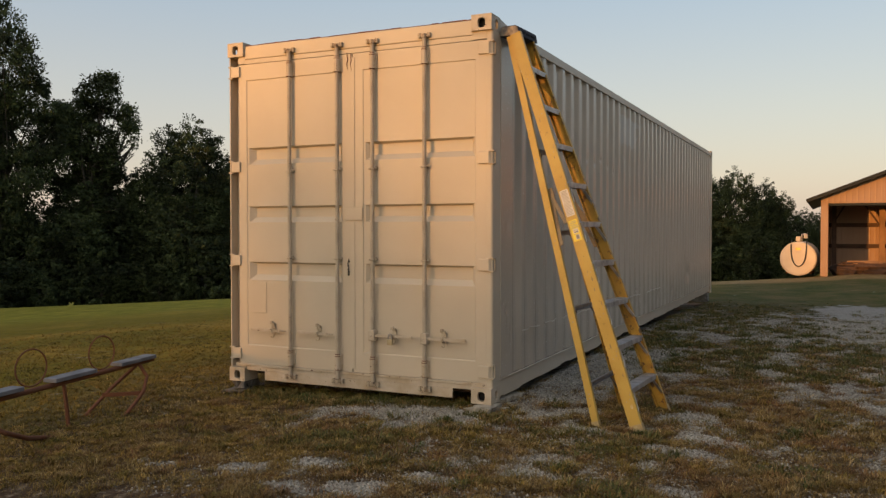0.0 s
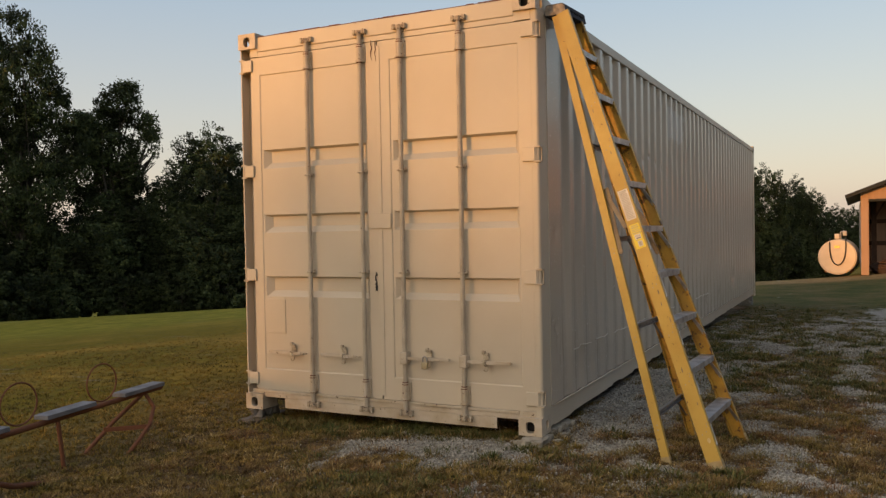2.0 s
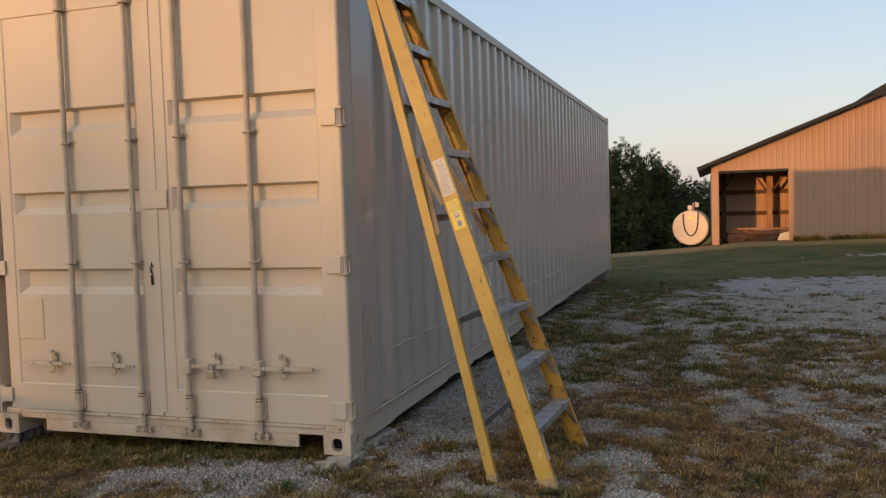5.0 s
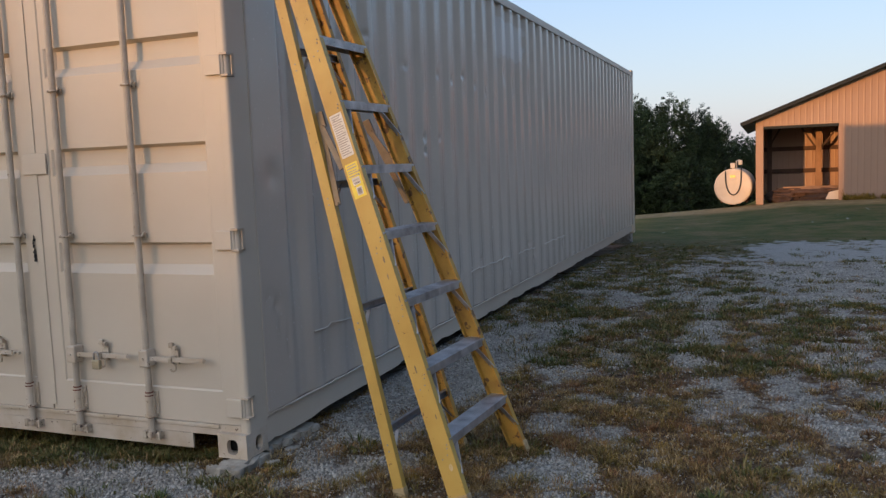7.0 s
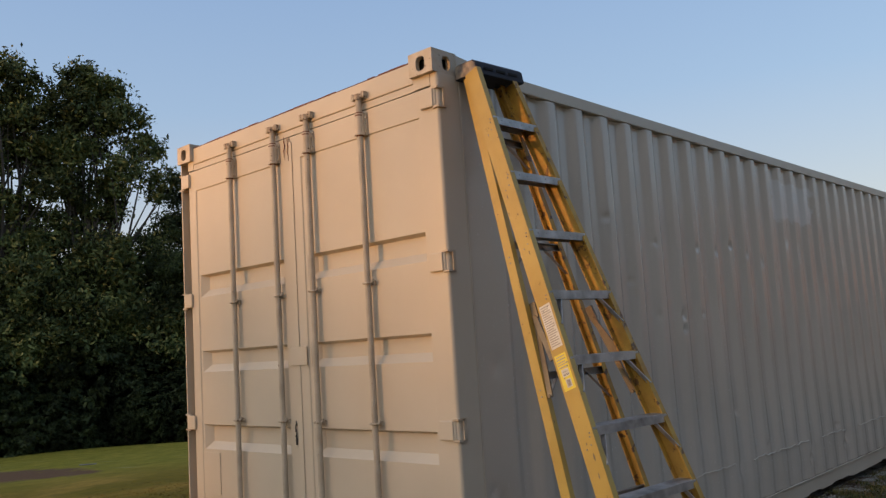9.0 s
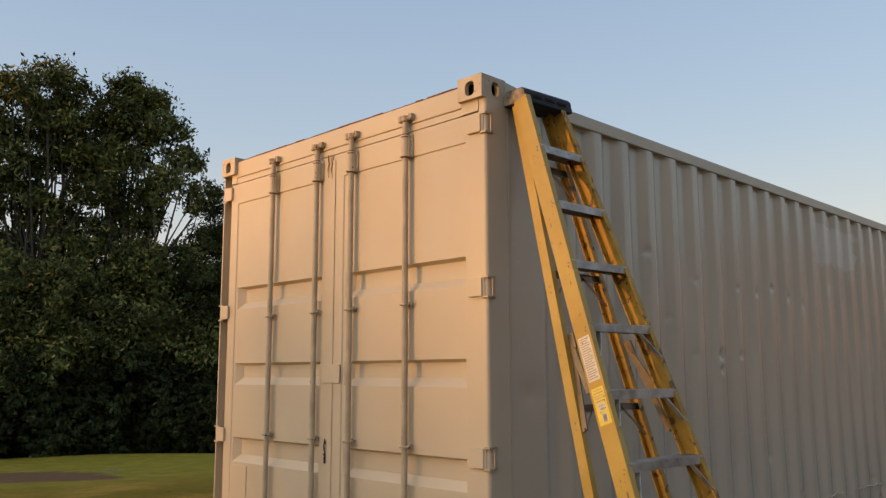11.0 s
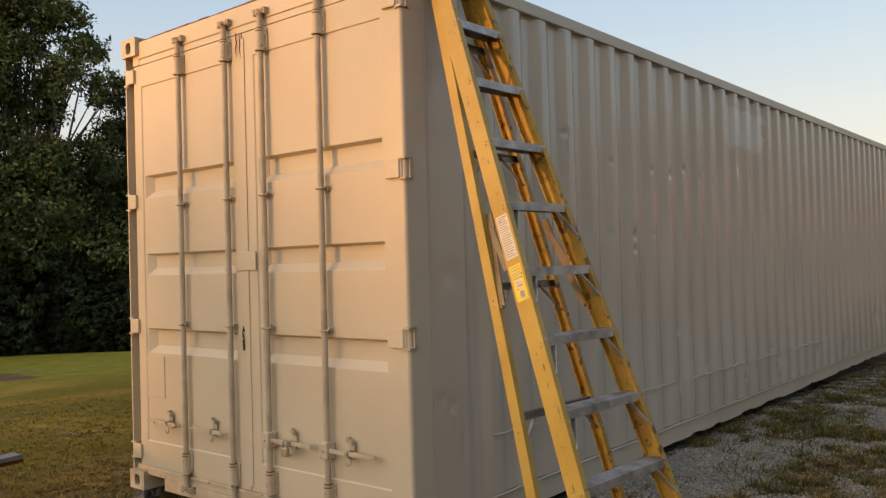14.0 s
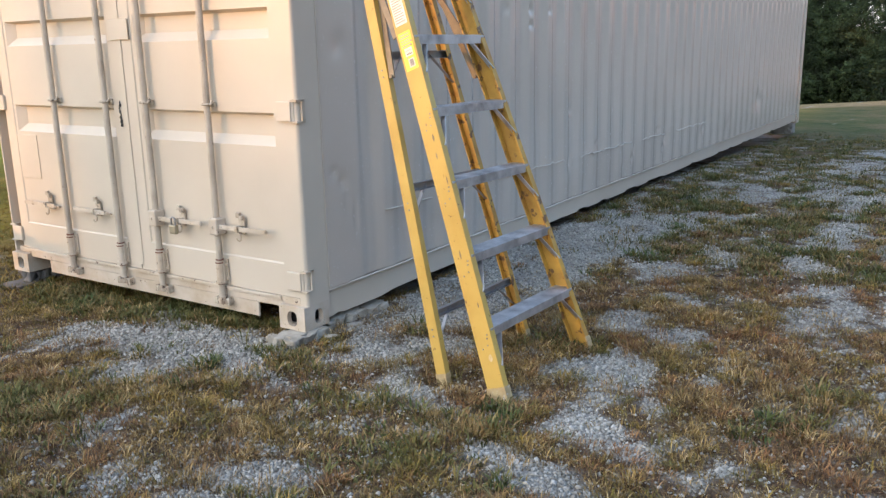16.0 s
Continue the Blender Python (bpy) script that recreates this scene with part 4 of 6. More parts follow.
# ---- blocks under the container ----
def block(name, label, x0, x1, y0, y1, z0, z1, mat, turn=0.0, group="blocks under the container"):
    bm = B(-(x1 - x0) / 2, (x1 - x0) / 2, -(y1 - y0) / 2, (y1 - y0) / 2, 0, z1 - z0, bev=0.008)
    bmesh.ops.subdivide_edges(bm, edges=[e for e in bm.edges if e.calc_length() > 0.1], cuts=7, use_grid_fill=True)
    r = random.Random(round(x0 * 1000 + y0 * 77))
    off = Vector((r.uniform(0, 50), r.uniform(0, 50), r.uniform(0, 50)))
    for v in bm.verts:                              # uneven faces, with bites out of the edges
        w = noise.noise_vector(v.co * 16 + off) * 0.007 + noise.noise_vector(v.co * 55 + off) * 0.003
        edge = sum(abs(abs(a) - b / 2) < 0.012 for a, b in ((v.co.x, x1 - x0), (v.co.y, y1 - y0), (v.co.z - (z1 - z0) / 2, z1 - z0)))
        bite = max(0.0, noise.noise(v.co * 21 + off * 2) - 0.02) * 0.11 if edge > 1 else 0.0
        v.co += w - Vector((v.co.x, v.co.y, v.co.z - (z1 - z0) / 2)).normalized() * bite
        v.co.z = min(v.co.z, z1 - z0)
    ob = part(name, bm, mat)
    ob.matrix_world = pose((x0 + x1) / 2, (y0 + y1) / 2, z0, 0, 0, turn)
    tagged(ob, label, "block", group)


block("concrete_slab", "pale broken concrete slab under the container corner", -0.135, 0.036, -0.125, 0.158, 0.030, 0.119, PALE_CONCRETE, 2)
block("concrete_block", "pale concrete block lying beside the container", -0.14, 0.014, 0.170, 0.462, 0.028, 0.118, PALE_CONCRETE, -2)
block("concrete_block", "pale concrete block lying beside the container", -0.13, 0.032, 0.472, 0.662, 0.022, 0.103, PALE_CONCRETE, 3)
rnd = random.Random(77)
for x, y, d in ((-0.175, -0.10, 0.050), (-0.12, -0.165, 0.036), (-0.215, -0.045, 0.032), (0.075, 0.10, 0.030), (0.06, 0.30, 0.026), (-0.02, -0.175, 0.028)):
    z = float(relief(x, y)) - 0.008
    block("concrete_chunk", "small broken lump of concrete on the gravel by the slab", x, x + d, y, y + d * rnd.uniform(0.7, 1.0), z, z + d * 0.7, PALE_CONCRETE, rnd.uniform(0, 90), "broken lumps by the slab")
block("timber_block", "weathered timber block under the container corner", -2.42, -2.29, 0.02, 0.26, 0.052, 0.119, OLD_BOARD, 2)
block("timber_board", "weathered grey board under the container corner", -2.45, -2.27, -0.09, 0.36, 0.024, 0.052, TIMBER, 3)
block("brick", "worn red-brown brick under the board at the container corner", -2.43, -2.25, -0.03, 0.08, -0.03, 0.028, BARN_WOOD, -6)
block("concrete_slab", "concrete slab under the far container corner", -0.30, 0.04, 11.88, 12.2, -0.06, 0.119, CONCRETE, 0)
block("concrete_slab", "concrete slab under the far container corner", -2.44, -2.14, 11.88, 12.2, -0.06, 0.119, CONCRETE, 0)


# ---- stepladder, folded and leaning on the container ----
ladder = thing("stepladder", "tall yellow fibreglass stepladder with aluminium steps leaning on the container", "ladder", at=(0.95, 0.28, 0.04))
AX = Vector((-0.349, 0, 1)).normalized()
SD = Vector((0.088, 1, 0)).normalized()    # along the steps
NO = SD.cross(AX).normalized()             # out of the climbing side
HO = SD.cross(Vector((0, 0, 1)))           # level, out of the climbing side
FAR_OUT = Vector((1.198, 0.643, 0.05)) - NO * 0.0425
RAILS = {                                  # foot and head of each rail, at the middle of its web
    "near": (Vector((1.102, -0.098, 0.05)), Vector((0.137, 0.126, 2.88))),
    "far": (FAR_OUT, Vector((0.187, 0.426, 2.88)) - NO * 0.0425),
    "rear_near": (Vector((0.804, -0.049, 0.05)), Vector((0.080, 0.163, 2.87))),
    "rear_far": (Vector((0.845, 0.655, 0.05)), Vector((0.085, 0.425, 2.87))),
}


def on_rail(name, z):
    p, q = RAILS[name]
    return p + (q - p) * ((z - p.z) / (q.z - p.z))


def front_edge(name, z):
    """The climbing-side edge of a front rail at height z."""
    return on_rail(name, z - 0.0425 * NO.z) + NO * 0.0425


def rivet(at, way, parent, r=0.0045):
    part("rivet", T([at, at + way * 0.003], r * 0.85, 6), STEEL, parent)


for name, side in (("near", 1), ("far", -1)):
    p, q = RAILS[name]
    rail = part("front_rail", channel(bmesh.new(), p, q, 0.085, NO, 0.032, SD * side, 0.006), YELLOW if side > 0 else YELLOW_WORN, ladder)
    e = on_rail(name, 0.10)
    part("foot", channel(bmesh.new(), p - AX * 0.012 - SD * side * 0.003, e - SD * side * 0.003, 0.093, NO, 0.038, SD * side, 0.006), FOOT_WORN, rail, "dusty tan scuffed foot of the rail")
    for k in range(9):
        for o, dz in ((-0.012, -0.086), (0.016, -0.074)):
            rivet(on_rail(name, 0.338 + 0.2855 * k + dz) + NO * o, -SD * side, rail, 0.0038)
for name, side in (("rear_near", 1), ("rear_far", -1)):
    p, q = RAILS[name]
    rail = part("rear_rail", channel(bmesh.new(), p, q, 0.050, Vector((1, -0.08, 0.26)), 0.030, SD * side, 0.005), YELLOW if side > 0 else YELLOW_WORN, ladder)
    part("foot", channel(bmesh.new(), p - Vector((0, 0, 0.012)) - SD * side * 0.003, on_rail(name, 0.085) - SD * side * 0.003, 0.056, Vector((1, -0.08, 0.26)), 0.034, SD * side, 0.005), FOOT_WORN, rail, "dusty tan scuffed foot of the rail")
    for z in (0.33, 0.855, 1.40, 2.00):
        for dz in (-0.060, -0.088):
            rivet(on_rail(name, z + dz), -SD * side, rail, 0.005)


def step(z):
    a, b = front_edge("near", z) + SD * 0.007, front_edge("far", z) - SD * 0.007
    bm = bmesh.new()
    prof = [(-0.084, 0)]
    for k in range(7):
        u = -0.076 + k * 0.0115
        prof += [(u, 0), (u, 0.0018), (u + 0.005, 0.0018), (u + 0.005, 0)]
    prof += [(0.003, 0), (0.003, -0.036), (-0.001, -0.036), (-0.001, -0.004), (-0.080, -0.004), (-0.080, -0.034), (-0.084, -0.034)]
    extrude_poly(bm, [a + HO * u + Vector((0, 0, v)) for u, v in prof], b - a)
    s = part("step", bm, ALUMINIUM, ladder)
    d = (b - a).normalized()
    for at, sg in ((a, 1), (b, -1)):
        for dz in (-0.010, -0.026):
            rivet(at + d * sg * 0.012 + HO * 0.001 + Vector((0, 0, dz)), HO, s)
            rivet(at - d * sg * 0.022 + HO * -0.002 + Vector((0, 0, dz - 0.01)), HO, s, 0.004)
    return s, a, b, d


for k in range(9):
    z = 0.338 + 0.2855 * k
    s, a, b, d = step(z)
    if k < 6:
        for at, name, sg in ((a, "near", 1), (b, "far", -1)):
            p = at + d * sg * 0.085 - HO * 0.012 + Vector((0, 0, -0.030))
            q = front_edge(name, z - 0.145) + SD * sg * 0.020 - NO * 0.004
            part("step_brace", bar(bmesh.new(), p, q, 0.022, 0.004, HO), ALUMINIUM, s)
            rivet(p + HO * 0.008, HO, s), rivet(q + NO * 0.008, NO, s)
    else:
        for at, sg in ((a, 1), (b, -1)):
            for u in (0.06, 0.12):
                rivet(at + d * sg * u + HO * 0.001 + Vector((0, 0, -0.016)), HO, s)
for z in (0.33, 0.855, 1.40, 2.00, 2.54):
    p, q = on_rail("rear_near", z), on_rail("rear_far", z)
    rb = part("rear_brace", channel(bmesh.new(), p + SD * 0.004, q - SD * 0.004, 0.034, (0, 0, 1), 0.018, HO, 0.003), STEEL, ladder)
    for a, b, name in ((p, q, "rear_near"), (q, p, "rear_far")):
        d = (b - a).normalized()
        part("rear_strut", bar(bmesh.new(), a + d * 0.14, on_rail(name, z - 0.13) + d * 0.014, 0.016, 0.003, HO), STEEL, rb)
# folded spreaders
for a, m, k, b in (((0.412, 0.118, 1.722), (0.437, 0.106, 1.655), (0.560, 0.042, 1.470), (0.523, 0.050, 1.312)), ((0.455, 0.505, 1.700), (0.478, 0.510, 1.640), (0.600, 0.520, 1.470), (0.650, 0.522, 1.294))):
    off = Vector((0, -0.008, 0))
    sp = part("spreader", bar(bmesh.new(), a, b, 0.026, 0.008, (1, 0, 0.3)), SPREADER_STEEL, ladder)
    part("spreader_sleeve", bar(bmesh.new(), a, m, 0.036, 0.016, (1, 0, 0.3)), SPREADER_STEEL, sp)
    part("spreader_arm", bar(bmesh.new(), Vector(m) + off, Vector(k) + off, 0.026, 0.007, (1, 0, 0.3)), SPREADER_STEEL, sp)
    for c in (m, b):
        part("pivot", T([Vector(c) + Vector((0, -0.014, 0.004)), Vector(c) + Vector((0, 0.010, 0.004))], 0.008, 8), SPREADER_STEEL, sp)
# cap: a moulded tray with a lipped front and worn ends
c0 = Vector((0.008, 0.158, 2.868))
cd, cw = Vector((0.030, 0.338, 0)), Vector((0.158, -0.014, 0))
bm = extrude_poly(bmesh.new(), [c0, c0 + cw, c0 + cw + Vector((-0.012, 0, 0.062)), c0 + cw * 0.80 + Vector((0, 0, 0.078)), c0 + cw * 0.10 + Vector((0, 0, 0.078)), c0 + Vector((0.004, 0, 0.066))], cd)
bmesh.ops.bevel(bm, geom=list(bm.edges), offset=0.005, segments=2, profile=0.5, affect="EDGES")
cap = part("top_cap", bm, BLACK_PLASTIC, ladder, "black plastic top cap with scraped ends")
bm = extrude_poly(bmesh.new(), [c0 + cw * u + Vector((0, 0, v)) - cd.normalized() * 0.0045 for u, v in ((0.04, 0.006), (0.96, 0.006), (0.90, 0.058), (0.78, 0.072), (0.12, 0.072), (0.05, 0.060))], cd.normalized() * 0.004)
part("scraped_end", bm, BARE_WORN, cap, "scraped tan end of the cap")
for f in (0.24, 0.50, 0.76):
    a = c0 + cw * 0.985 + cd * f + Vector((-0.004, 0, 0.034))
    part("cap_slot", bar(bmesh.new(), a - cd * 0.09, a + cd * 0.09, 0.012, 0.012, (0, 0, 1)), DARK, cap)


# stickers on the outer web of the near rail
def sticker(z0, z1, mat, label, bars):
    w = 0.064
    c = lambda z, o, lift=0.0: on_rail("near", z) + NO * o - SD * (0.0006 + lift)
    st = part("sticker", extrude_poly(bmesh.new(), [c(z0, -w / 2), c(z0, w / 2), c(z1, w / 2), c(z1, -w / 2)], -SD * 0.0008), mat, ladder, label)
    for a, b, o0, o1, ink in bars:
        za, zb = z0 + (z1 - z0) * a, z0 + (z1 - z0) * b
        part("print_bar", extrude_poly(bmesh.new(), [c(za, w * o0, 0.001), c(za, w * o1, 0.001), c(zb, w * o1, 0.001), c(zb, w * o0, 0.001)], -SD * 0.0006), ink, st)


sticker(1.520, 1.705, LABEL_WHITE, "worn white label with unreadable print", [(0.05 + 0.052 * k, 0.05 + 0.052 * k + 0.024, -0.40, 0.38 - 0.16 * (k % 3 == 1), INK) for k in range(18)])
sticker(1.345, 1.492, LABEL_YELLOW, "yellow warning label with unreadable print", [(0.62, 0.65, -0.4, 0.4, INK), (0.37, 0.58, -0.28, 0.34, LABEL_WHITE), (0.40, 0.44, -0.2, 0.3, DARK), (0.49, 0.52, -0.2, 0.26, INK), (0.07, 0.30, -0.16, 0.30, LABEL_WHITE), (0.10, 0.27, -0.08, 0.22, INK), (0.70, 0.725, -0.4, 0.4, INK), (0.76, 0.785, -0.4, 0.3, INK), (0.84, 0.87, -0.4, 0.4, INK), (0.92, 0.945, -0.36, 0.36, INK)])


for z, o, h, w in ((1.075, 0.012, 0.030, 0.010), (1.005, 0.006, 0.026, 0.007), (1.130, -0.006, 0.012, 0.006), (0.905, 0.026, 0.034, 0.006), (0.62, -0.004, 0.036, 0.008), (0.42, 0.020, 0.022, 0.006), (1.94, 0.010, 0.020, 0.006), (2.22, -0.014, 0.024, 0.006), (0.215, 0.014, 0.030, 0.0205)):
    c = lambda u, v: on_rail("near", z + h * v / 2) + NO * (o + w * u / 2) - SD * 0.0004
    part("gouge", extrude_poly(bmesh.new(), [c(-0.3, -1), c(0.6, -0.8), c(1, 0.1), c(0.4, 1), c(-0.5, 0.7), c(-1, -0.2)], -SD * 0.0007), SPREADER_STEEL if w < 0.02 else SCRAPED, ladder, "gouge in the rail")


# ---- old pipe bench with hoops ----
bench = thing("pipe_bench", "rusty red pipe bench with grey board seats and hoops", "bench", at=(-2.5, -1.5, 0.03))
ba, bb = Vector((-2.30, -3.6, 0.345)), Vector((-2.81, -0.50, 0.352))
bdir = (bb - ba).normalized()
bacross = Vector((bdir.y, -bdir.x, 0)).normalized()
bp = lambda y, z: Vector((ba.x + (bb.x - ba.x) * (y - ba.y) / (bb.y - ba.y), y, z))
part("beam", T([ba, (ba + bb) / 2 + Vector((0, 0, -0.008)), bb], 0.019, 12), RUSTED_PIPE, bench)
for y0, y1 in ((-0.965, -0.525), (-1.67, -1.245), (-2.375, -1.955), (-3.08, -2.66)):
    bm = bar(bmesh.new(), bp(y0, 0.380), bp(y1, 0.382), 0.108, 0.028, bacross)
    bmesh.ops.bevel(bm, geom=list(bm.edges), offset=0.003, segments=1, affect="EDGES")
    part("seat_board", bm, GREY_BOARD, bench)
hdir = Vector((-0.035, 1, 0)).normalized()      # the hoops stand a little askew
for y in (-1.105, -1.815, -2.525):
    c = bp(y, 0.366 + 0.126) - bacross * 0.020
    part("hoop", T([c + 0.126 * (math.cos(a) * hdir + math.sin(a) * Vector((0, 0, 1))) for a in np.linspace(0, 2 * math.pi, 33)], 0.0055, 7), RUSTED_PIPE, bench)
gz = lambda x, y: float(relief(x, y))
part("leg", T([bp(-1.535, 0.335), (-2.63, -1.522, 0.18), (-2.628, -1.507, gz(-2.628, -1.507) - 0.01)], 0.014, 10), RUSTED_PIPE, bench)
part("leg", T([bp(-0.72, 0.335), (-2.80, -0.97, 0.18), (-2.82, -1.20, gz(-2.82, -1.20) - 0.01)], 0.014, 10), RUSTED_PIPE, bench)
part("leg", T([bp(-0.68, 0.335), (-2.68, -0.70, 0.25), (-2.59, -0.83, 0.16), (-2.555, -0.97, 0.08), (-2.545, -1.08, gz(-2.54, -1.08) - 0.01)], 0.014, 10), RUSTED_PIPE, bench)
part("crossbar", bar(bmesh.new(), (-2.803, -1.04, 0.150), (-2.588, -0.845, 0.150), 0.030, 0.008, (0, 0, 1)), RUSTED_PIPE, bench)
part("leg", T([bp(-2.45, 0.335), (-2.38, -2.20, 0.16), (-2.43, -2.00, 0.075), (-2.48, -1.76, gz(-2.48, -1.76) - 0.005)], 0.016, 10), RUSTED_PIPE, bench)


# ---- barn ----
BY = 26.9
gb = float(height(4, BY))
barn = thing("barn", "tan metal-sided barn with an open lean-to bay and a dark roof", "barn", at=(8, BY + 6, gb))
slope = 0.387
roof_z = lambda x: 2.44 + (x - 1.56) * slope


def ribbed_wall(x0, x1, y, zlo, zhi, pitch=0.19):
    """Vertical ribbed siding that faces -y, from zlo(x) to zhi(x)."""
    bm = bmesh.new()
    xs, x = [], x0
    while x < x1 - 0.01:
        for dx, d in ((0, 0), (0.025, 0.006), (0.045, 0.006), (0.07, 0)):
            if x + dx < x1:
                xs.append((x + dx, d))
        x += pitch
    xs.append((x1, 0))
    cols = [[bm.verts.new((a, y - d, zlo(a))), bm.verts.new((a, y - d, zhi(a))), bm.verts.new((a, y + 0.06, zhi(a))), bm.verts.new((a, y + 0.06, zlo(a)))] for a, d in xs]
    for p, q in zip(cols, cols[1:]):
        for k in range(4):
            bm.faces.new((p[k], q[k], q[(k + 1) % 4], p[(k + 1) % 4]))
    bm.faces.new(cols[0]), bm.faces.new(cols[-1][::-1])
    return bm


OPEN_R, OPEN_T = 4.555, 2.305
part("gable_wall", ribbed_wall(2.03, 8.4, BY, lambda x: OPEN_T if x < OPEN_R else gb - 0.05, lambda x: roof_z(x) - 0.02), BARN_SIDING, barn)
part("gable_wall", ribbed_wall(8.4, 16.0, BY, lambda x: gb - 0.05, lambda x: 5.0 + min(x - 7.2, 16.5 - x) * 0.55), BARN_SIDING, barn)
part("corner_post", B(2.03, 2.275, BY - 0.02, BY + 0.20, gb - 0.1, OPEN_T + 0.05, bev=0.01), BARN_SIDING, barn)
part("opening_trim", B(2.275, OPEN_R, BY - 0.03, BY + 0.16, OPEN_T - 0.06, OPEN_T + 0.03, bev=0.01), ROOF_METAL, barn)
part("inner_post", B(4.00, 4.18, BY + 2.2, BY + 2.38, gb - 0.1, OPEN_T + 0.5, bev=0.01), BARN_WOOD, barn)
part("inner_post", B(2.40, 2.56, BY + 2.3, BY + 2.46, gb - 0.1, OPEN_T + 0.3, bev=0.01), DARK_WOOD, barn)
for x0, x1, y in ((4.02, 3.50, BY + 2.29), (4.16, 4.75, BY + 2.29), (2.40, 2.85, BY + 1.6)):
    part("knee_brace", bar(bmesh.new(), (x0, y, 1.55), (x1, y, 2.35), 0.12, 0.06, (0, 1, 0)), DARK_WOOD, barn)
part("tie_beam", B(2.2, OPEN_R, BY + 2.2, BY + 2.34, 2.30, 2.52, bev=0.01), DARK_WOOD, barn)
part("back_wall", ribbed_wall(2.16, 5.4, BY + 2.9, lambda x: gb - 0.1, lambda x: roof_z(x) - 0.05), BARN_SIDING, barn)
for z in (0.70, 1.50, 2.3):
    part("girt", B(2.3, 5.38, BY + 2.78, BY + 2.88, z, z + 0.15), DARK_WOOD, barn)
part("side_wall", B(2.05, 2.10, BY + 0.2, BY + 14, gb - 0.1, OPEN_T + 0.1), ROOF_GREY, barn, "grey sheet side wall")
part("partition", B(5.4, 5.46, BY + 0.1, BY + 3.0, gb - 0.1, 3.7), BARN_SIDING, barn)
part("far_wall", B(15.9, 16.0, BY + 0.1, BY + 14, gb - 0.1, 5.2), BARN_SIDING, barn)
part("rear_wall", B(8.5, 15.9, BY + 13.9, BY + 14, gb - 0.1, 4.9), BARN_SIDING, barn)


def roof_slab(x0, z0, x1, z1, y0, y1, t=0.10):
    return extrude_poly(bmesh.new(), [(x0, y0, z0), (x1, y0, z1), (x1, y0, z1 + t), (x0, y0, z0 + t)], (0, y1 - y0, 0))


lean = part("lean_to_roof", roof_slab(1.55, 2.42, 7.55, roof_z(7.55) - 0.02, BY - 0.42, BY + 14.2, 0.06), ROOF_METAL, barn)
part("fascia", roof_slab(1.57, 2.36, 7.55, roof_z(7.55) - 0.08, BY - 0.41, BY - 0.36, 0.07), ROOF_METAL, lean)
main = part("main_roof", roof_slab(7.10, 4.68, 11.85, 4.72 + 4.6 * 0.55, BY - 0.45, BY + 14.3, 0.08), ROOF_METAL, barn)
part("fascia", roof_slab(7.11, 4.60, 11.85, 4.64 + 4.59 * 0.55, BY - 0.44, BY - 0.38, 0.08), ROOF_METAL, main)
part("main_roof", roof_slab(11.85, 4.72 + 4.6 * 0.55, 16.6, 4.72, BY - 0.45, BY + 14.3, 0.12), ROOF_METAL, barn)

# clutter in the bay
rnd = random.Random(21)


def lumber(x0, x1, y, z, mat, w=0.12, h=0.05, turn=0.0):
    bm = B(-(x1 - x0) / 2, (x1 - x0) / 2, -w / 2, w / 2, 0, h, bev=0.004)
    ob = part("timber_plank", bm, mat)
    ob.matrix_world = pose((x0 + x1) / 2, y, z, 0, 0, turn)
    tagged(ob, "rough brown timber plank stacked in the barn bay", "plank", "planks in the barn bay")


for k in range(7):
    lumber(2.9 + 0.1 * (k % 3), 4.6 + 0.15 * (k % 2), BY + 0.75 + 0.14 * (k % 3), gb + 0.30 + 0.055 * (k // 3), BARN_WOOD, turn=rnd.uniform(-3, 3))


def scrap_heap(x, y, z, w, d, h, label):
    bm = bmesh.new()
    bmesh.ops.create_icosphere(bm, subdivisions=3, radius=1.0)
    for v in bm.verts:
        n = noise.noise(v.co * 2.6 + Vector((x, y, 0))) * 0.38
        v.co = Vector((v.co.x * w * (1 + n), v.co.y * d * (1 + n), max(v.co.z, -0.25) * h * (1 + n)))
    ob = part("machine_wreck", bm, DIRT)
    ob.location = (x, y, z)
    tagged(ob, label, "machine wreck")


scrap_heap(2.95, BY + 0.9, gb + 0.02, 0.55, 0.45, 0.40, "dark rusty machine wreck in the barn bay")
scrap_heap(4.0, BY + 0.85, gb + 0.02, 0.75, 0.5, 0.30, "dark rusty machine wreck under the planks in the barn")
bm = extrude_poly(bmesh.new(), [(4.20, BY + 0.30, gb + 0.02), (4.60, BY + 0.30, gb + 0.02), (4.60, BY + 0.30, gb + 0.33), (4.30, BY + 0.30, gb + 0.26)], (0, 0.02, 0))
sheet = part("metal_sheet", bm, TANK_WHITE)
sheet.rotation_euler = (0, 0, 0)
tagged(sheet, "pale metal sheet standing among the planks in the barn", "metal sheet")
rnd = random.Random(31)
for k in range(16):
    lumber(2.55 + rnd.uniform(0, 0.7), 4.1 + rnd.uniform(0, 0.5), BY + 0.45 + rnd.uniform(0, 0.5), gb + 0.10 + 0.018 * k, DARK_WOOD, 0.10, 0.04, rnd.uniform(-9, 9))

# a pale board left lying on the lawn
gl = float(height(-22.0, 8.1))
board = part("board", B(-0.24, 0.24, -0.04, 0.04, 0, 0.025, bev=0.004), GREY_BOARD)
board.matrix_world = pose(-22.0, 8.1, gl + 0.005, 0, 0, 45)
tagged(board, "pale narrow board lying on the lawn", "board")

# ---- fuel tank ----
tx, ty, tz, tr = 1.28, 27.5, 0.335, 0.617
ta = Vector((math.sin(radians(4)), math.cos(radians(4)), 0))
tank = thing("fuel_tank", "round white steel fuel tank lying on a cradle by the barn", "fuel tank", at=(tx, ty, gb))
c0 = Vector((tx, ty, tz))
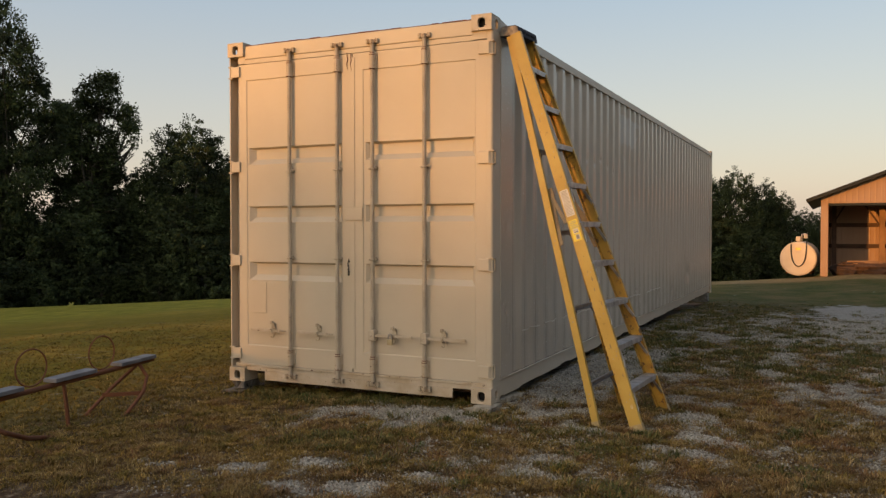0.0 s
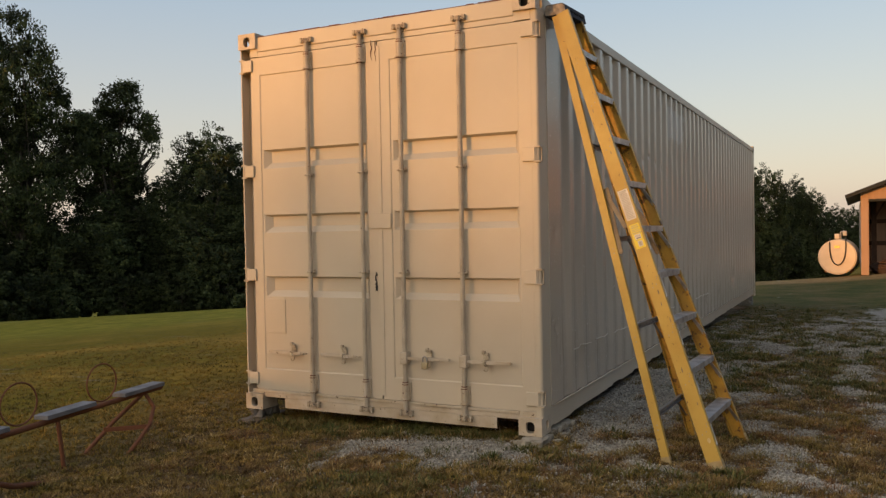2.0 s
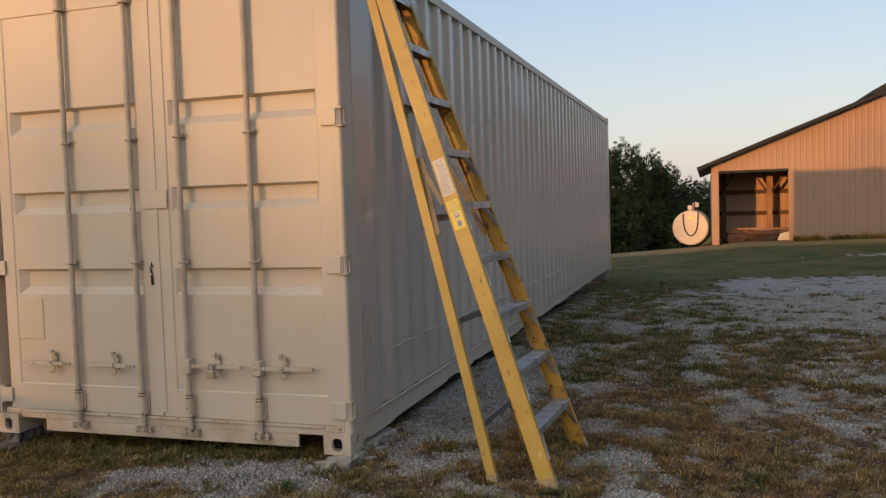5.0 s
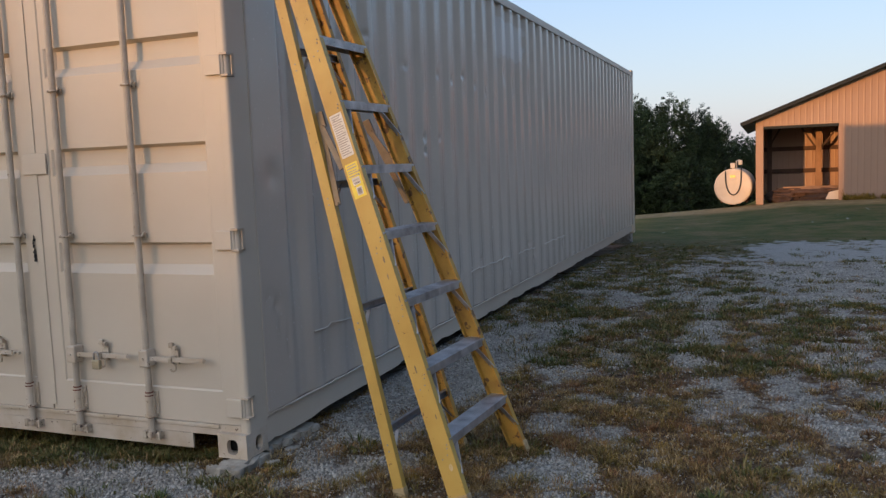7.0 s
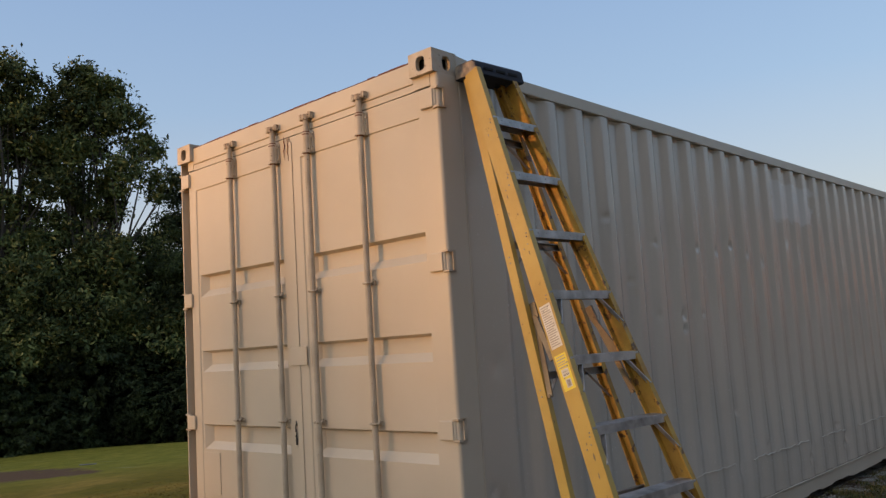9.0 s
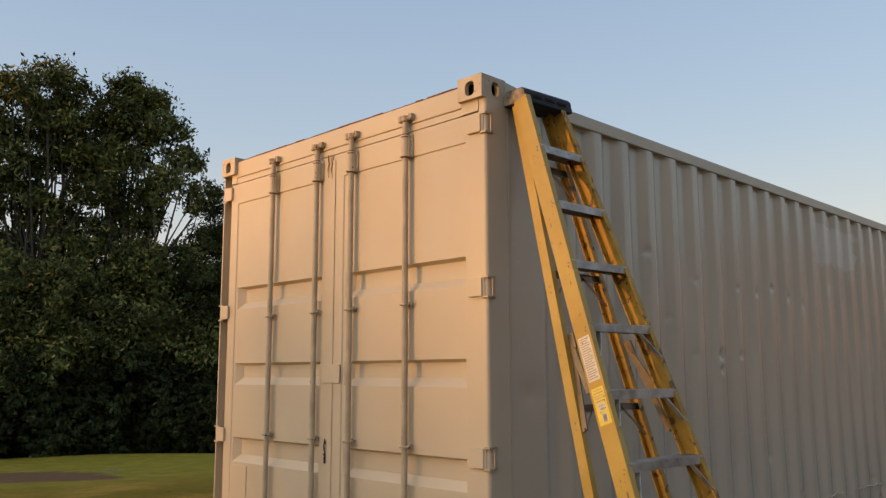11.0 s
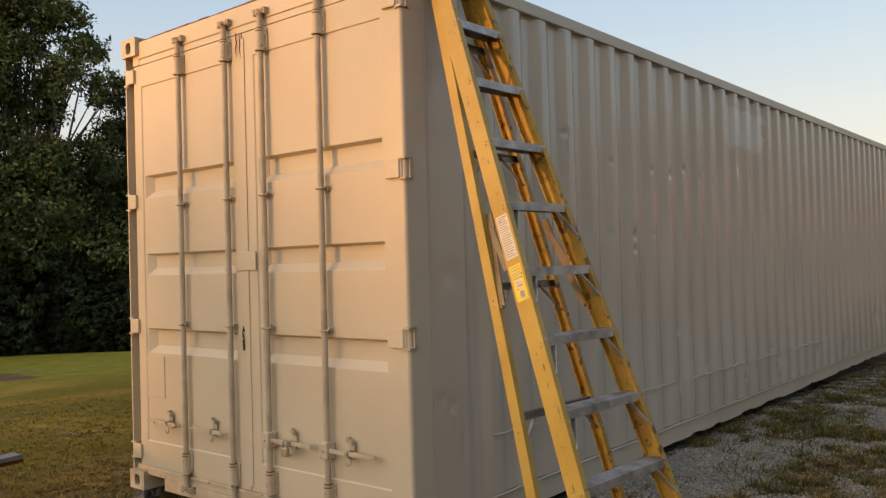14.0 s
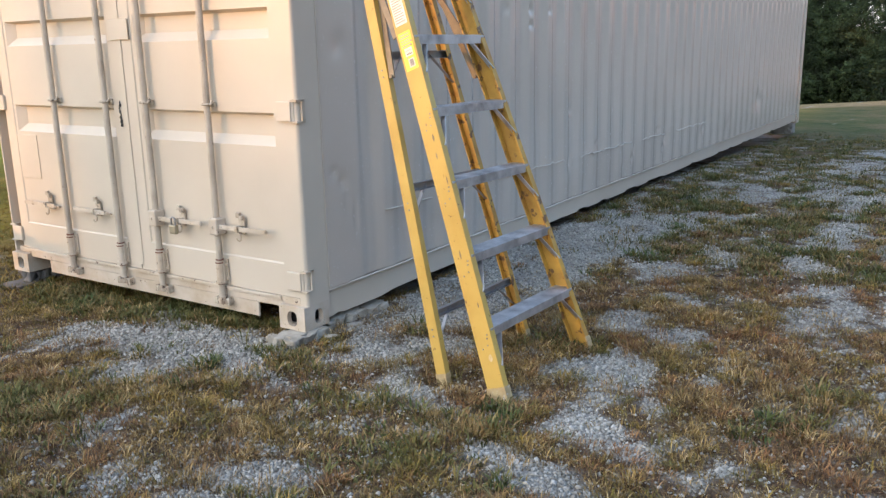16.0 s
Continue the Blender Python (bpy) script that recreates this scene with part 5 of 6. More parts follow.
part("shell", T([c0 - ta * 0.03, c0, c0 + ta * 1.6, c0 + ta * 1.63], [tr - 0.03, tr, tr, tr - 0.03], 40), TANK_WHITE, tank)
part("rim", T([c0 - ta * 0.004, c0 + ta * 0.03], tr + 0.008, 40), TANK_WHITE, tank)
tu = Vector((ta.y, -ta.x, 0))
for k in (0.30, 1.30):
    cc = c0 + ta * k
    bm = bmesh.new()
    bar(bm, Vector((cc.x, cc.y, gb - 0.05)) + tu * 0.42, Vector((cc.x, cc.y, tz - 0.42)) + tu * 0.36, 0.08, 0.08, ta)
    bar(bm, Vector((cc.x, cc.y, gb - 0.05)) - tu * 0.42, Vector((cc.x, cc.y, tz - 0.42)) - tu * 0.36, 0.08, 0.08, ta)
    bar(bm, Vector((cc.x, cc.y, gb + 0.04)) - tu * 0.44, Vector((cc.x, cc.y, gb + 0.04)) + tu * 0.44, 0.07, 0.09, ta)
    part("cradle", bm, RUSTED_PIPE, tank)
hose = [c0 - ta * 0.06 + tu * (-0.26 * math.cos(a) + 0.02) + Vector((0, 0, 0.52 - 0.80 * math.sin(a) ** 0.7)) for a in np.linspace(0.02, math.pi - 0.02, 25)]
part("hose", T([c0 + ta * 0.10 - tu * 0.24 + Vector((0, 0, 0.66))] + hose + [c0 + ta * 0.12 + tu * 0.27 + Vector((0, 0, 0.68))], 0.022, 8), RUBBER, tank, "black hose looped over the tank end")
pc = c0 + ta * 0.22 + Vector((0, 0, tr))
bm = B(pc.x - 0.10, pc.x + 0.06, pc.y - 0.10, pc.y + 0.10, pc.z + 0.02, pc.z + 0.20, bev=0.02)
tube(bm, [pc, pc + Vector((0, 0, 0.1))], 0.05, 10)
part("pump", bm, TANK_WHITE, tank, "pale fuel pump")
bm = tube(bmesh.new(), [pc + Vector((0.1, 0, 0)), pc + Vector((0.1, 0, 0.26)), pc + Vector((0.22, 0, 0.30))], 0.03, 8)
box(bm, pc.x + 0.16, pc.x + 0.30, pc.y - 0.05, pc.y + 0.05, pc.z + 0.12, pc.z + 0.30, 0.02)
part("filler", bm, STEEL, tank)
part("nameplate", bar(bmesh.new(), c0 - ta * 0.036 + tu * -0.09 + Vector((0, 0, 0.36)), c0 - ta * 0.036 + tu * 0.09 + Vector((0, 0, 0.36)), 0.09, 0.006, (0, 0, 1)), BRASS, tank, "small yellowish plate")


# ---- trees ----
def tree_meshes(seed, lobes, leaves, leaf, mat, trunk_h, limbs, gap=0.0):
    """A tapered trunk with limbs out to the lobes, and a crown of leaf clusters. The tree is about 1 high; lobes are (x, y, z, r)."""
    r = np.random.default_rng(seed)
    bm = bmesh.new()
    tube(bm, [(0, 0, -0.03), (0.005, 0.004, trunk_h * 0.5), (-0.004, 0.006, trunk_h), (0.0, 0.0, trunk_h * 1.7)], [0.024, 0.019, 0.015, 0.006], 8)
    for x, y, z, rad in lobes:
        n = limbs
        for _ in range(n):
            d = r.normal(size=3)
            d = d / np.linalg.norm(d) * rad * r.uniform(0.3, 0.95)
            s = np.array((0, 0, trunk_h * r.uniform(0.55, 1.35)))
            e = np.array((x, y, z)) + d
            m = (s + e) / 2 + r.normal(size=3) * 0.02
            tube(bm, [s, m, e], [0.0052, 0.0032, 0.0008], 5)
    tr_me = bpy.data.meshes.new("trunk")
    bm.to_mesh(tr_me)
    bm.free()
    tr_me.materials.append(BARK)
    vol = np.array([l[3] ** 1.9 for l in lobes])
    per = 64
    nc = leaves // per
    pick = r.choice(len(lobes), nc, p=vol / vol.sum())
    L = np.array(lobes)[pick]
    d = r.normal(size=(nc, 3))
    d /= np.linalg.norm(d, axis=1)[:, None]
    rad = L[:, 3] * r.uniform(0.25, 1.0, nc) ** 0.45 * (1 + 0.12 * np.clip(r.normal(size=nc), -1.5, 1.5))
    c = L[:, :3] + d * rad[:, None] * np.array((1, 1, 0.85))
    sp = 0.0145 * r.uniform(0.5, 1.6, nc)
    P = np.repeat(c, per, 0) + np.clip(r.normal(size=(nc * per, 3)), -1.5, 1.5) * np.repeat(sp, per)[:, None] * np.array((1, 1, 0.75))
    P = P[P[:, 2] > 0.0]
    n = len(P)
    a = r.normal(size=(n, 3))
    a /= np.linalg.norm(a, axis=1)[:, None]
    b = np.cross(a, r.normal(size=(n, 3)))
    b /= np.linalg.norm(b, axis=1)[:, None]
    s = leaf * r.uniform(0.55, 1.35, n)[:, None]
    V = np.stack([P - a * s, P + b * s * 0.42, P + a * s, P - b * s * 0.42], 1).reshape(-1, 3)
    F = np.arange(n * 4).reshape(n, 4)
    return tr_me, big_mesh("crown", V, F, mat)


KINDS = {
    "tall": tree_meshes(1, [(0, 0, 0.72, 0.20), (0.10, 0.05, 0.60, 0.17), (-0.12, -0.03, 0.58, 0.17), (0.02, 0.03, 0.88, 0.12), (-0.07, 0.10, 0.76, 0.14), (0.12, -0.10, 0.45, 0.15), (-0.10, 0.08, 0.40, 0.15), (0.0, 0.0, 0.28, 0.14)], 52000, 0.0068, LEAF_DARK, 0.40, 8),
    "airy": tree_meshes(2, [(0.02, 0, 0.80, 0.17), (0.15, 0.02, 0.68, 0.14), (-0.15, 0.04, 0.72, 0.14), (0.06, -0.12, 0.55, 0.14), (-0.08, 0.12, 0.50, 0.14), (0.16, 0.1, 0.46, 0.11), (-0.03, 0.03, 0.89, 0.11), (-0.16, -0.1, 0.40, 0.13), (0.05, 0.05, 0.30, 0.13)], 38000, 0.0068, LEAF, 0.36, 10),
    "dome": tree_meshes(3, [(0, 0, 0.62, 0.28), (0.16, 0.06, 0.46, 0.24), (-0.17, -0.06, 0.46, 0.24), (0.05, -0.15, 0.36, 0.22), (-0.06, 0.15, 0.34, 0.22), (0, 0, 0.82, 0.17), (0.2, -0.1, 0.22, 0.18), (-0.2, 0.08, 0.22, 0.18)], 95000, 0.0072, LEAF_DARK, 0.25, 3),
    "vine": tree_meshes(4, [(0.06, 0, 0.945, 0.040), (0.035, 0, 0.88, 0.075), (-0.04, 0.02, 0.81, 0.085), (-0.11, 0, 0.76, 0.080), (0.10, 0, 0.82, 0.050), (0.135, 0, 0.765, 0.034), (0.148, 0, 0.715, 0.016), (0.150, 0, 0.68, 0.009), (0.152, 0, 0.65, 0.006), (0.01, 0, 0.70, 0.11), (-0.11, 0.03, 0.62, 0.13), (0.05, 0, 0.58, 0.075), (-0.02, 0.05, 0.44, 0.15), (0.06, 0, 0.38, 0.12), (-0.1, -0.05, 0.28, 0.18)], 90000, 0.0060, LEAF_DARK, 0.45, 4),
    "forked": tree_meshes(14, [(-0.02, 0, 0.95, 0.045), (0.035, 0.03, 0.91, 0.060), (-0.055, -0.02, 0.87, 0.055), (0.095, 0, 0.85, 0.050), (0.0, 0.04, 0.81, 0.085), (0.145, 0.02, 0.78, 0.045), (-0.07, 0, 0.74, 0.075), (0.085, -0.03, 0.71, 0.055), (0.19, 0, 0.67, 0.050), (0.015, 0.02, 0.63, 0.075), (0.225, 0.02, 0.56, 0.055), (-0.085, 0.03, 0.55, 0.075), (0.135, 0, 0.50, 0.055), (0.04, -0.05, 0.46, 0.095), (0.20, 0.03, 0.42, 0.085), (-0.10, 0, 0.42, 0.10), (0.0, -0.04, 0.34, 0.13), (0.15, -0.04, 0.28, 0.12), (-0.13, -0.03, 0.26, 0.13)], 88000, 0.0066, LEAF, 0.34, 4),
    "broad": tree_meshes(15, [(0.0, 0, 0.955, 0.042), (0.045, 0.02, 0.915, 0.050), (-0.08, -0.03, 0.91, 0.055), (0.085, 0, 0.84, 0.045), (-0.02, 0.04, 0.84, 0.080), (-0.135, 0, 0.81, 0.065), (0.06, 0.03, 0.75, 0.065), (-0.08, 0, 0.71, 0.085), (0.10, -0.02, 0.65, 0.045), (0.0, 0.03, 0.61, 0.080), (-0.15, 0, 0.60, 0.070), (0.06, 0, 0.50, 0.070), (-0.08, 0.04, 0.47, 0.090), (0.02, -0.04, 0.38, 0.13), (-0.13, -0.03, 0.34, 0.13), (0.08, -0.03, 0.28, 0.13), (-0.04, -0.05, 0.22, 0.13)], 88000, 0.0066, LEAF, 0.32, 4),
    "thin": tree_meshes(9, [(0, 0, 0.72, 0.20), (0.10, 0.05, 0.60, 0.18), (-0.12, -0.03, 0.58, 0.18), (0.02, 0.03, 0.88, 0.12), (-0.07, 0.10, 0.76, 0.14), (0.12, -0.10, 0.42, 0.17), (-0.10, 0.08, 0.38, 0.17), (0.0, 0.0, 0.25, 0.2)], 3200, 0.0085, LEAF, 0.40, 3),
    "shrub": tree_meshes(10, [(0, 0, 0.30, 0.42), (0.35, 0.1, 0.22, 0.36), (-0.36, -0.08, 0.25, 0.38), (0.1, -0.25, 0.55, 0.28), (-0.12, 0.2, 0.60, 0.30)], 6500, 0.026, LEAF_DARK, 0.2, 2),
    "bush": tree_meshes(6, [(0, 0, 0.30, 0.42), (0.35, 0.1, 0.22, 0.36), (-0.36, -0.08, 0.25, 0.38), (0.1, -0.25, 0.55, 0.28), (-0.12, 0.2, 0.60, 0.30)], 30000, 0.020, LEAF_DARK, 0.2, 2),
}
TREE_LABEL = {"forked": "tall green tree with a forked open crown and grey limbs", "broad": "tall broad green tree turning yellow at the top", "tall": "tall broad-leaved green tree with a loose crown", "airy": "tall thin-crowned green tree with bare twigs showing", "dome": "dark round-crowned tree at the wood's edge", "vine": "dark tree overgrown with hanging vines", "thin": "unseen thin-crowned tree added to filter the sun", "shrub": "sparse shrub by the yard", "bush": "dark undergrowth bush at the wood's edge"}


def tree(kind, x, y, top, spread=1.0, turn=0.0, group="trees at the wood's edge"):
    z = float(height(x, y)) - 0.1
    h = top - z
    nm = "bush" if kind in ("bush", "shrub") else "tree"
    e = thing(nm, TREE_LABEL[kind], nm, group, at=(x, y, z))
    e.rotation_euler = (0, 0, radians(turn))
    e.scale = (h * spread, h * spread, h)
    for name, me in zip(("trunk", "crown"), KINDS[kind]):
        new(name, me).parent = e


# the wood seen beyond the lawn
for row in (("airy", -54, 9.0, 19.5, 1.0, 10), ("broad", -49.5, 15.4, 20.9, 1.0, 63), ("forked", -47.9, 19.9, 20.9, 1.0, 66), ("tall", -46.2, 25.2, 13.0, 0.95, 300),
            ("tall", -42.7, 28.5, 15.6, 0.75, 200), ("vine", -40.2, 32.9, 11.6, 1.15, 47), ("dome", -39.4, 34.6, 5.4, 0.8, 60), ("dome", -36.2, 37.4, 9.0, 1.05, 15), ("dome", -33.6, 40.4, 7.2, 0.9, 80), ("dome", -29, 45, 8, 0.9, 190),
            ("tall", -60, 2, 20, 1, 77), ("airy", -58, 22, 9, 1.1, 200), ("tall", -51, 30, 8, 1.1, 20), ("dome", -46, 38, 4.0, 1.2, 66), ("dome", -41, 46, 3.5, 1.2, 100), ("dome", -23, 52, 7, 1.0, 33), ("dome", -17, 60, 7, 1.0, 140),
            ("dome", -40.4, 41.4, 8.8, 0.75, 120), ("dome", -37.6, 41.4, 7.4, 0.8, 220), ("dome", -42.4, 41.0, 5.7, 0.75, 10), ("dome", -36.0, 42.6, 7.0, 0.8, 300), ("dome", -57, 15.5, 12, 0.9, 250), ("dome", -60, 21, 13.2, 0.75, 30), ("dome", -60, 26, 13.5, 0.75, 95)):
    tree(*row)
for i in range(22):
    k = i / 21
    tree("bush", -53 + 33 * k + rnd.uniform(-1, 1), 5 + 45 * k ** 0.9 + rnd.uniform(-1, 1), rnd.uniform(-0.6, 2.2) + 0.5 * k, 1.1, rnd.uniform(0, 360), "undergrowth along the wood")
for i in range(18):
    k = i / 17
    tree("bush", -56 + 34 * k + rnd.uniform(-1, 1), 10 + 46 * k ** 0.9 + rnd.uniform(-1, 1), rnd.uniform(3.0, 5.5) - 1.5 * k, 1.0, rnd.uniform(0, 360), "undergrowth along the wood")
for row in (("bush", -46.0, 21.0, 3.0, 1.0, 50), ("bush", -47.5, 23.5, 5.0, 1.0, 150), ("bush", -44.5, 23.0, 2.0, 1.0, 250), ("bush", -48.5, 15.5, 4.5, 1.0, 20), ("bush", -48.0, 18.5, 5.5, 1.0, 80), ("bush", -49.5, 20.5, 6.5, 1.0, 130), ("bush", -50.5, 17.0, 6.0, 1.0, 280), ("bush", -51.5, 13.0, 5.5, 1.0, 330), ("bush", -46.5, 25.5, 5.5, 1.0, 10), ("bush", -53, 22, 7.5, 1.0, 70)):
    tree(*row, group="undergrowth along the wood")
# the wood behind the container's far end and the barn
for row in (("dome", -10.5, 74, 7.2, 0.8, 20), ("dome", -5.2, 74, 7.2, 0.78, 200), ("dome", -3.2, 77, 6.2, 0.75, 40), ("dome", -1.6, 76, 4.9, 0.8, 100), ("dome", 0.4, 79, 3.5, 0.8, 160), ("dome", 1.8, 80, 3.3, 0.8, 300), ("dome", 3.2, 81, 3.0, 0.8, 220), ("dome", -15, 72, 8, 0.8, 50), ("dome", 6, 82, 3.4, 0.8, 10), ("dome", 12, 84, 5, 0.8, 170), ("tall", 20, 84, 7, 0.8, 170), ("dome", -7.8, 77, 7.0, 0.8, 260), ("dome", -3, 86, 5.2, 0.9, 20), ("dome", -13, 86, 6.5, 0.9, 20), ("dome", -9.0, 75.5, 7.3, 0.8, 75)):
    tree(*row, group="trees behind the barn")
for i in range(12):
    tree("bush", -17 + 2.2 * i, 70 + rnd.uniform(-1.5, 1.5), rnd.uniform(-0.2, 1.4), 1.0, rnd.uniform(0, 360), "undergrowth behind the barn")

# unseen trees added behind the camera to screen the low sun coming between them
def sunward(lateral, back):
    a = radians(SUN_AZ)
    return lateral * math.cos(a) - back * math.sin(a), -lateral * math.sin(a) - back * math.cos(a)


# unseen trees added across the yard's open side; they cut low sky light
for i in range(11):
    tree(("dome", "tall")[i % 2], 31 + rnd.uniform(-2, 2), -34 + 6.2 * i, rnd.uniform(8, 10) if i < 5 else rnd.uniform(14, 17), 1.1, rnd.uniform(0, 360), "trees across the yard")
# out of view too; the thin crown is added to filter the sun
for lat, back, top, kind, turn in ((0.4, 150, 17, "thin", 0), (8.5, 60, 13, "tall", 50), (15, 66, 15, "dome", 60), (24, 60, 14, "dome", 120), (34, 62, 15, "tall", 30), (46, 58, 15, "dome", 200), (60, 52, 15, "tall", 10),
                                   (-20, 64, 17, "dome", 40), (-29, 62, 16, "tall", 80), (-38, 64, 14.5, "dome", 130), (-48, 62, 10.5, "dome", 220), (-58, 60, 11, "tall", 10), (-68, 58, 15, "dome", 300), (-80, 52, 15, "dome", 20)):
    x, y = sunward(lat, back)
    tree(kind, x, y, top, 1.15, turn, "trees on the sunny side of the yard")
# far off there, an added unseen hedge, rising to one end, shades the doors
for i in range(18):
    lat = -36 + 2.6 * i
    x, y = sunward(lat, 150 + rnd.uniform(-2, 2))
    tree("bush", x, y, 10.75 + 1.3 * float(smooth(-3.6, 1.8, lat)) + rnd.uniform(-0.2, 0.2), 0.42, rnd.uniform(0, 360), "hedge on the sunny side of the yard")
for i in range(17):
    x, y = sunward(-34.7 + 2.6 * i, 154)
    tree("bush", x, y, 8.6 + rnd.uniform(-0.3, 0.3), 0.5, rnd.uniform(0, 360), "hedge on the sunny side of the yard")


# ---- loose stones and grass ----
def scatter(n, lo, hi, keep, seed):
    r = np.random.default_rng(seed)
    out, got = [], 0
    while got < n:
        x, y = r.uniform(lo[0], hi[0], n), r.uniform(lo[1], hi[1], n)
        k = r.random(n) < keep(x, y)
        out.append(np.stack([x[k], y[k]], 1))
        got += k.sum()
    return np.concatenate(out)[:n], r


def clear_of_things(x, y):
    under = (x > -2.30) & (x < -0.1) & (y > 0.9)
    slab = (x > -0.16) & (x < 0.05) & (y > -0.14) & (y < 0.68)
    feet = np.zeros(np.shape(x), dtype=bool)
    for fx, fy in FEET[:1] + FEET[2:3]:
        feet |= np.hypot(x - fx + 0.01, y - fy + 0.03) < 0.045
    return (~under) & (~slab) & (~feet)


def closeness(x, y, r0=3.0):
    d = np.hypot(x - 0.9, y + 0.9)
    return 1 / (1 + (d / r0) ** 2)


def make_gravel():
    P, r = scatter(170000, (-2.4, -2.5), (6.5, 9), lambda x, y: (0.09 * smooth(-2.0, -0.2, x) + 0.91 * gravel_mask(x, y)) * closeness(x, y, 2.4) * clear_of_things(x, y), 11)
    n = len(P)
    d = np.hypot(P[:, 0] - 1.2, P[:, 1])
    s = r.lognormal(-5.27, 0.40, n) * (1 + 0.05 * d)
    s = np.clip(s, 0.003, 0.013)
    base = np.array([(1, 0, 0), (0, 1, 0), (-1, 0, 0), (0, -1, 0), (0, 0, 0.75), (0, 0, -0.6)])
    tri = np.array([(0, 1, 4), (1, 2, 4), (2, 3, 4), (3, 0, 4), (1, 0, 5), (2, 1, 5), (3, 2, 5), (0, 3, 5)])
    V = base[None] * (1 + 0.35 * r.normal(size=(n, 6, 3)) * 0.7) * s[:, None, None]
    a = r.uniform(0, 2 * np.pi, n)
    ca, sa = np.cos(a)[:, None], np.sin(a)[:, None]
    X, Y = V[..., 0] * ca - V[..., 1] * sa, V[..., 0] * sa + V[..., 1] * ca
    Z = V[..., 2] + 0.2 * X * r.normal(size=(n, 1))
    z = relief(P[:, 0], P[:, 1]) + s * 0.25
    V = np.stack([X + P[:, :1], Y + P[:, 1:], Z + z[:, None]], -1).reshape(-1, 3)
    F = (tri[None] + 6 * np.arange(n)[:, None, None]).reshape(-1, 3)
    tagged(new("gravel", big_mesh("gravel", V, F, STONE)), "loose pale grey gravel stones on the ground", "gravel", kind="stuff")


def make_grass(name, n, lo, hi, keep, mat, tall, lean, wide, seed, label, clump, reach=(0.008, 0.032)):
    """Tufts of blades that lean out from each tuft's middle; reach is the tuft's radius, from and to."""
    C, r = scatter(n // clump, lo, hi, keep, seed)
    R = r.uniform(*reach, len(C))
    off = np.clip(r.normal(size=(len(C) * clump, 2)), -2, 2)
    P = np.repeat(C, clump, 0) + off * np.repeat(R, clump)[:, None]
    m = len(P)
    hh = np.repeat(r.lognormal(0, 0.32, len(C)), clump) * r.uniform(0.5, 1.15, m) * tall * (1.1 - 0.22 * np.hypot(off[:, 0], off[:, 1]))
    d = off + 0.7 * r.normal(size=(m, 2))
    d /= np.linalg.norm(d, axis=1)[:, None] + 1e-9
    w = np.stack([-d[:, 1], d[:, 0]], 1) * (wide * r.uniform(0.5, 1.4, m))[:, None]
    ln = (r.uniform(0.15, 1.0, m) * lean * hh)[:, None]
    z = relief(P[:, 0], P[:, 1])
    mid, tip = P + d * ln * 0.35, P + d * ln
    V = np.stack([np.column_stack([P, z - 0.004]), np.column_stack([mid + w, z + hh * 0.6]), np.column_stack([tip, z + hh * 0.95]), np.column_stack([mid - w, z + hh * 0.6])], 1).reshape(-1, 3)
    k = 4 * np.arange(m)[:, None]
    F = np.concatenate([k + np.array([[0, 1, 3]]), k + np.array([[3, 1, 2]])])
    tagged(new(name, big_mesh(name, V, F, mat)), label, "grass", kind="stuff")


make_gravel()
bare = lambda x, y: (1 - 0.94 * gravel_mask(x, y)) * clear_of_things(x, y)
yard = lambda x, y: bare(x, y) * closeness(x, y, 2.4) * smooth(-3.2, -2.0, x) * smooth(-2.9, -2.4, y)
tuft = lambda x, y, dx, lo, hi: smooth(lo, hi, fnoise(x + dx, y - dx, 4.5, 4))
back = lambda y: smooth(2.2, 4.5, y)
make_grass("dry_grass", 130000, (-3.2, -2.8), (6.5, 9), lambda x, y: yard(x, y) * (0.5 + 0.5 * tuft(x, y, 0, 0.44, 0.60)) * (1 - 0.6 * back(y)), THATCH, 0.013, 1.8, 0.0014, 21, "patchy short dry brown grass", 14)
make_grass("near_grass", 110000, (-2.6, -2.4), (3.2, 1.8), lambda x, y: bare(x, y) * (0.4 + 0.6 * tuft(x, y, 5, 0.42, 0.56)) * smooth(-2.8, -1.6, x), THATCH, 0.012, 1.7, 0.0014, 41, "short dry brown and olive grass", 14)
make_grass("brown_tufts", 150000, (-3.0, -2.6), (4.5, 4.5), lambda x, y: yard(x, y) * (0.04 + tuft(x, y, 31, 0.47, 0.58)), THATCH, 0.030, 1.7, 0.0014, 44, "brown dry grass tufts among the gravel", 60, (0.018, 0.060))
make_grass("green_grass", 115000, (-3.2, -2.8), (6.5, 10), lambda x, y: yard(x, y) * (0.03 + tuft(x, y, 17, 0.45, 0.55)) * (1 + 1.5 * back(y) + 1.2 * smooth(-0.7, -1.6, x)), GREEN, 0.031, 1.7, 0.0015, 25, "olive-green grass tufts among the gravel", 60, (0.018, 0.065))
make_grass("red_weeds", 125000, (-3.2, -2.8), (5.5, 6), lambda x, y: yard(x, y) * (0.03 + tuft(x, y, 53, 0.45, 0.56)) * (0.7 + 0.6 * smooth(0.4, 1.4, x)), REDWEED, 0.027, 1.7, 0.0015, 26, "low reddish-brown weeds among the gravel", 54, (0.018, 0.060))
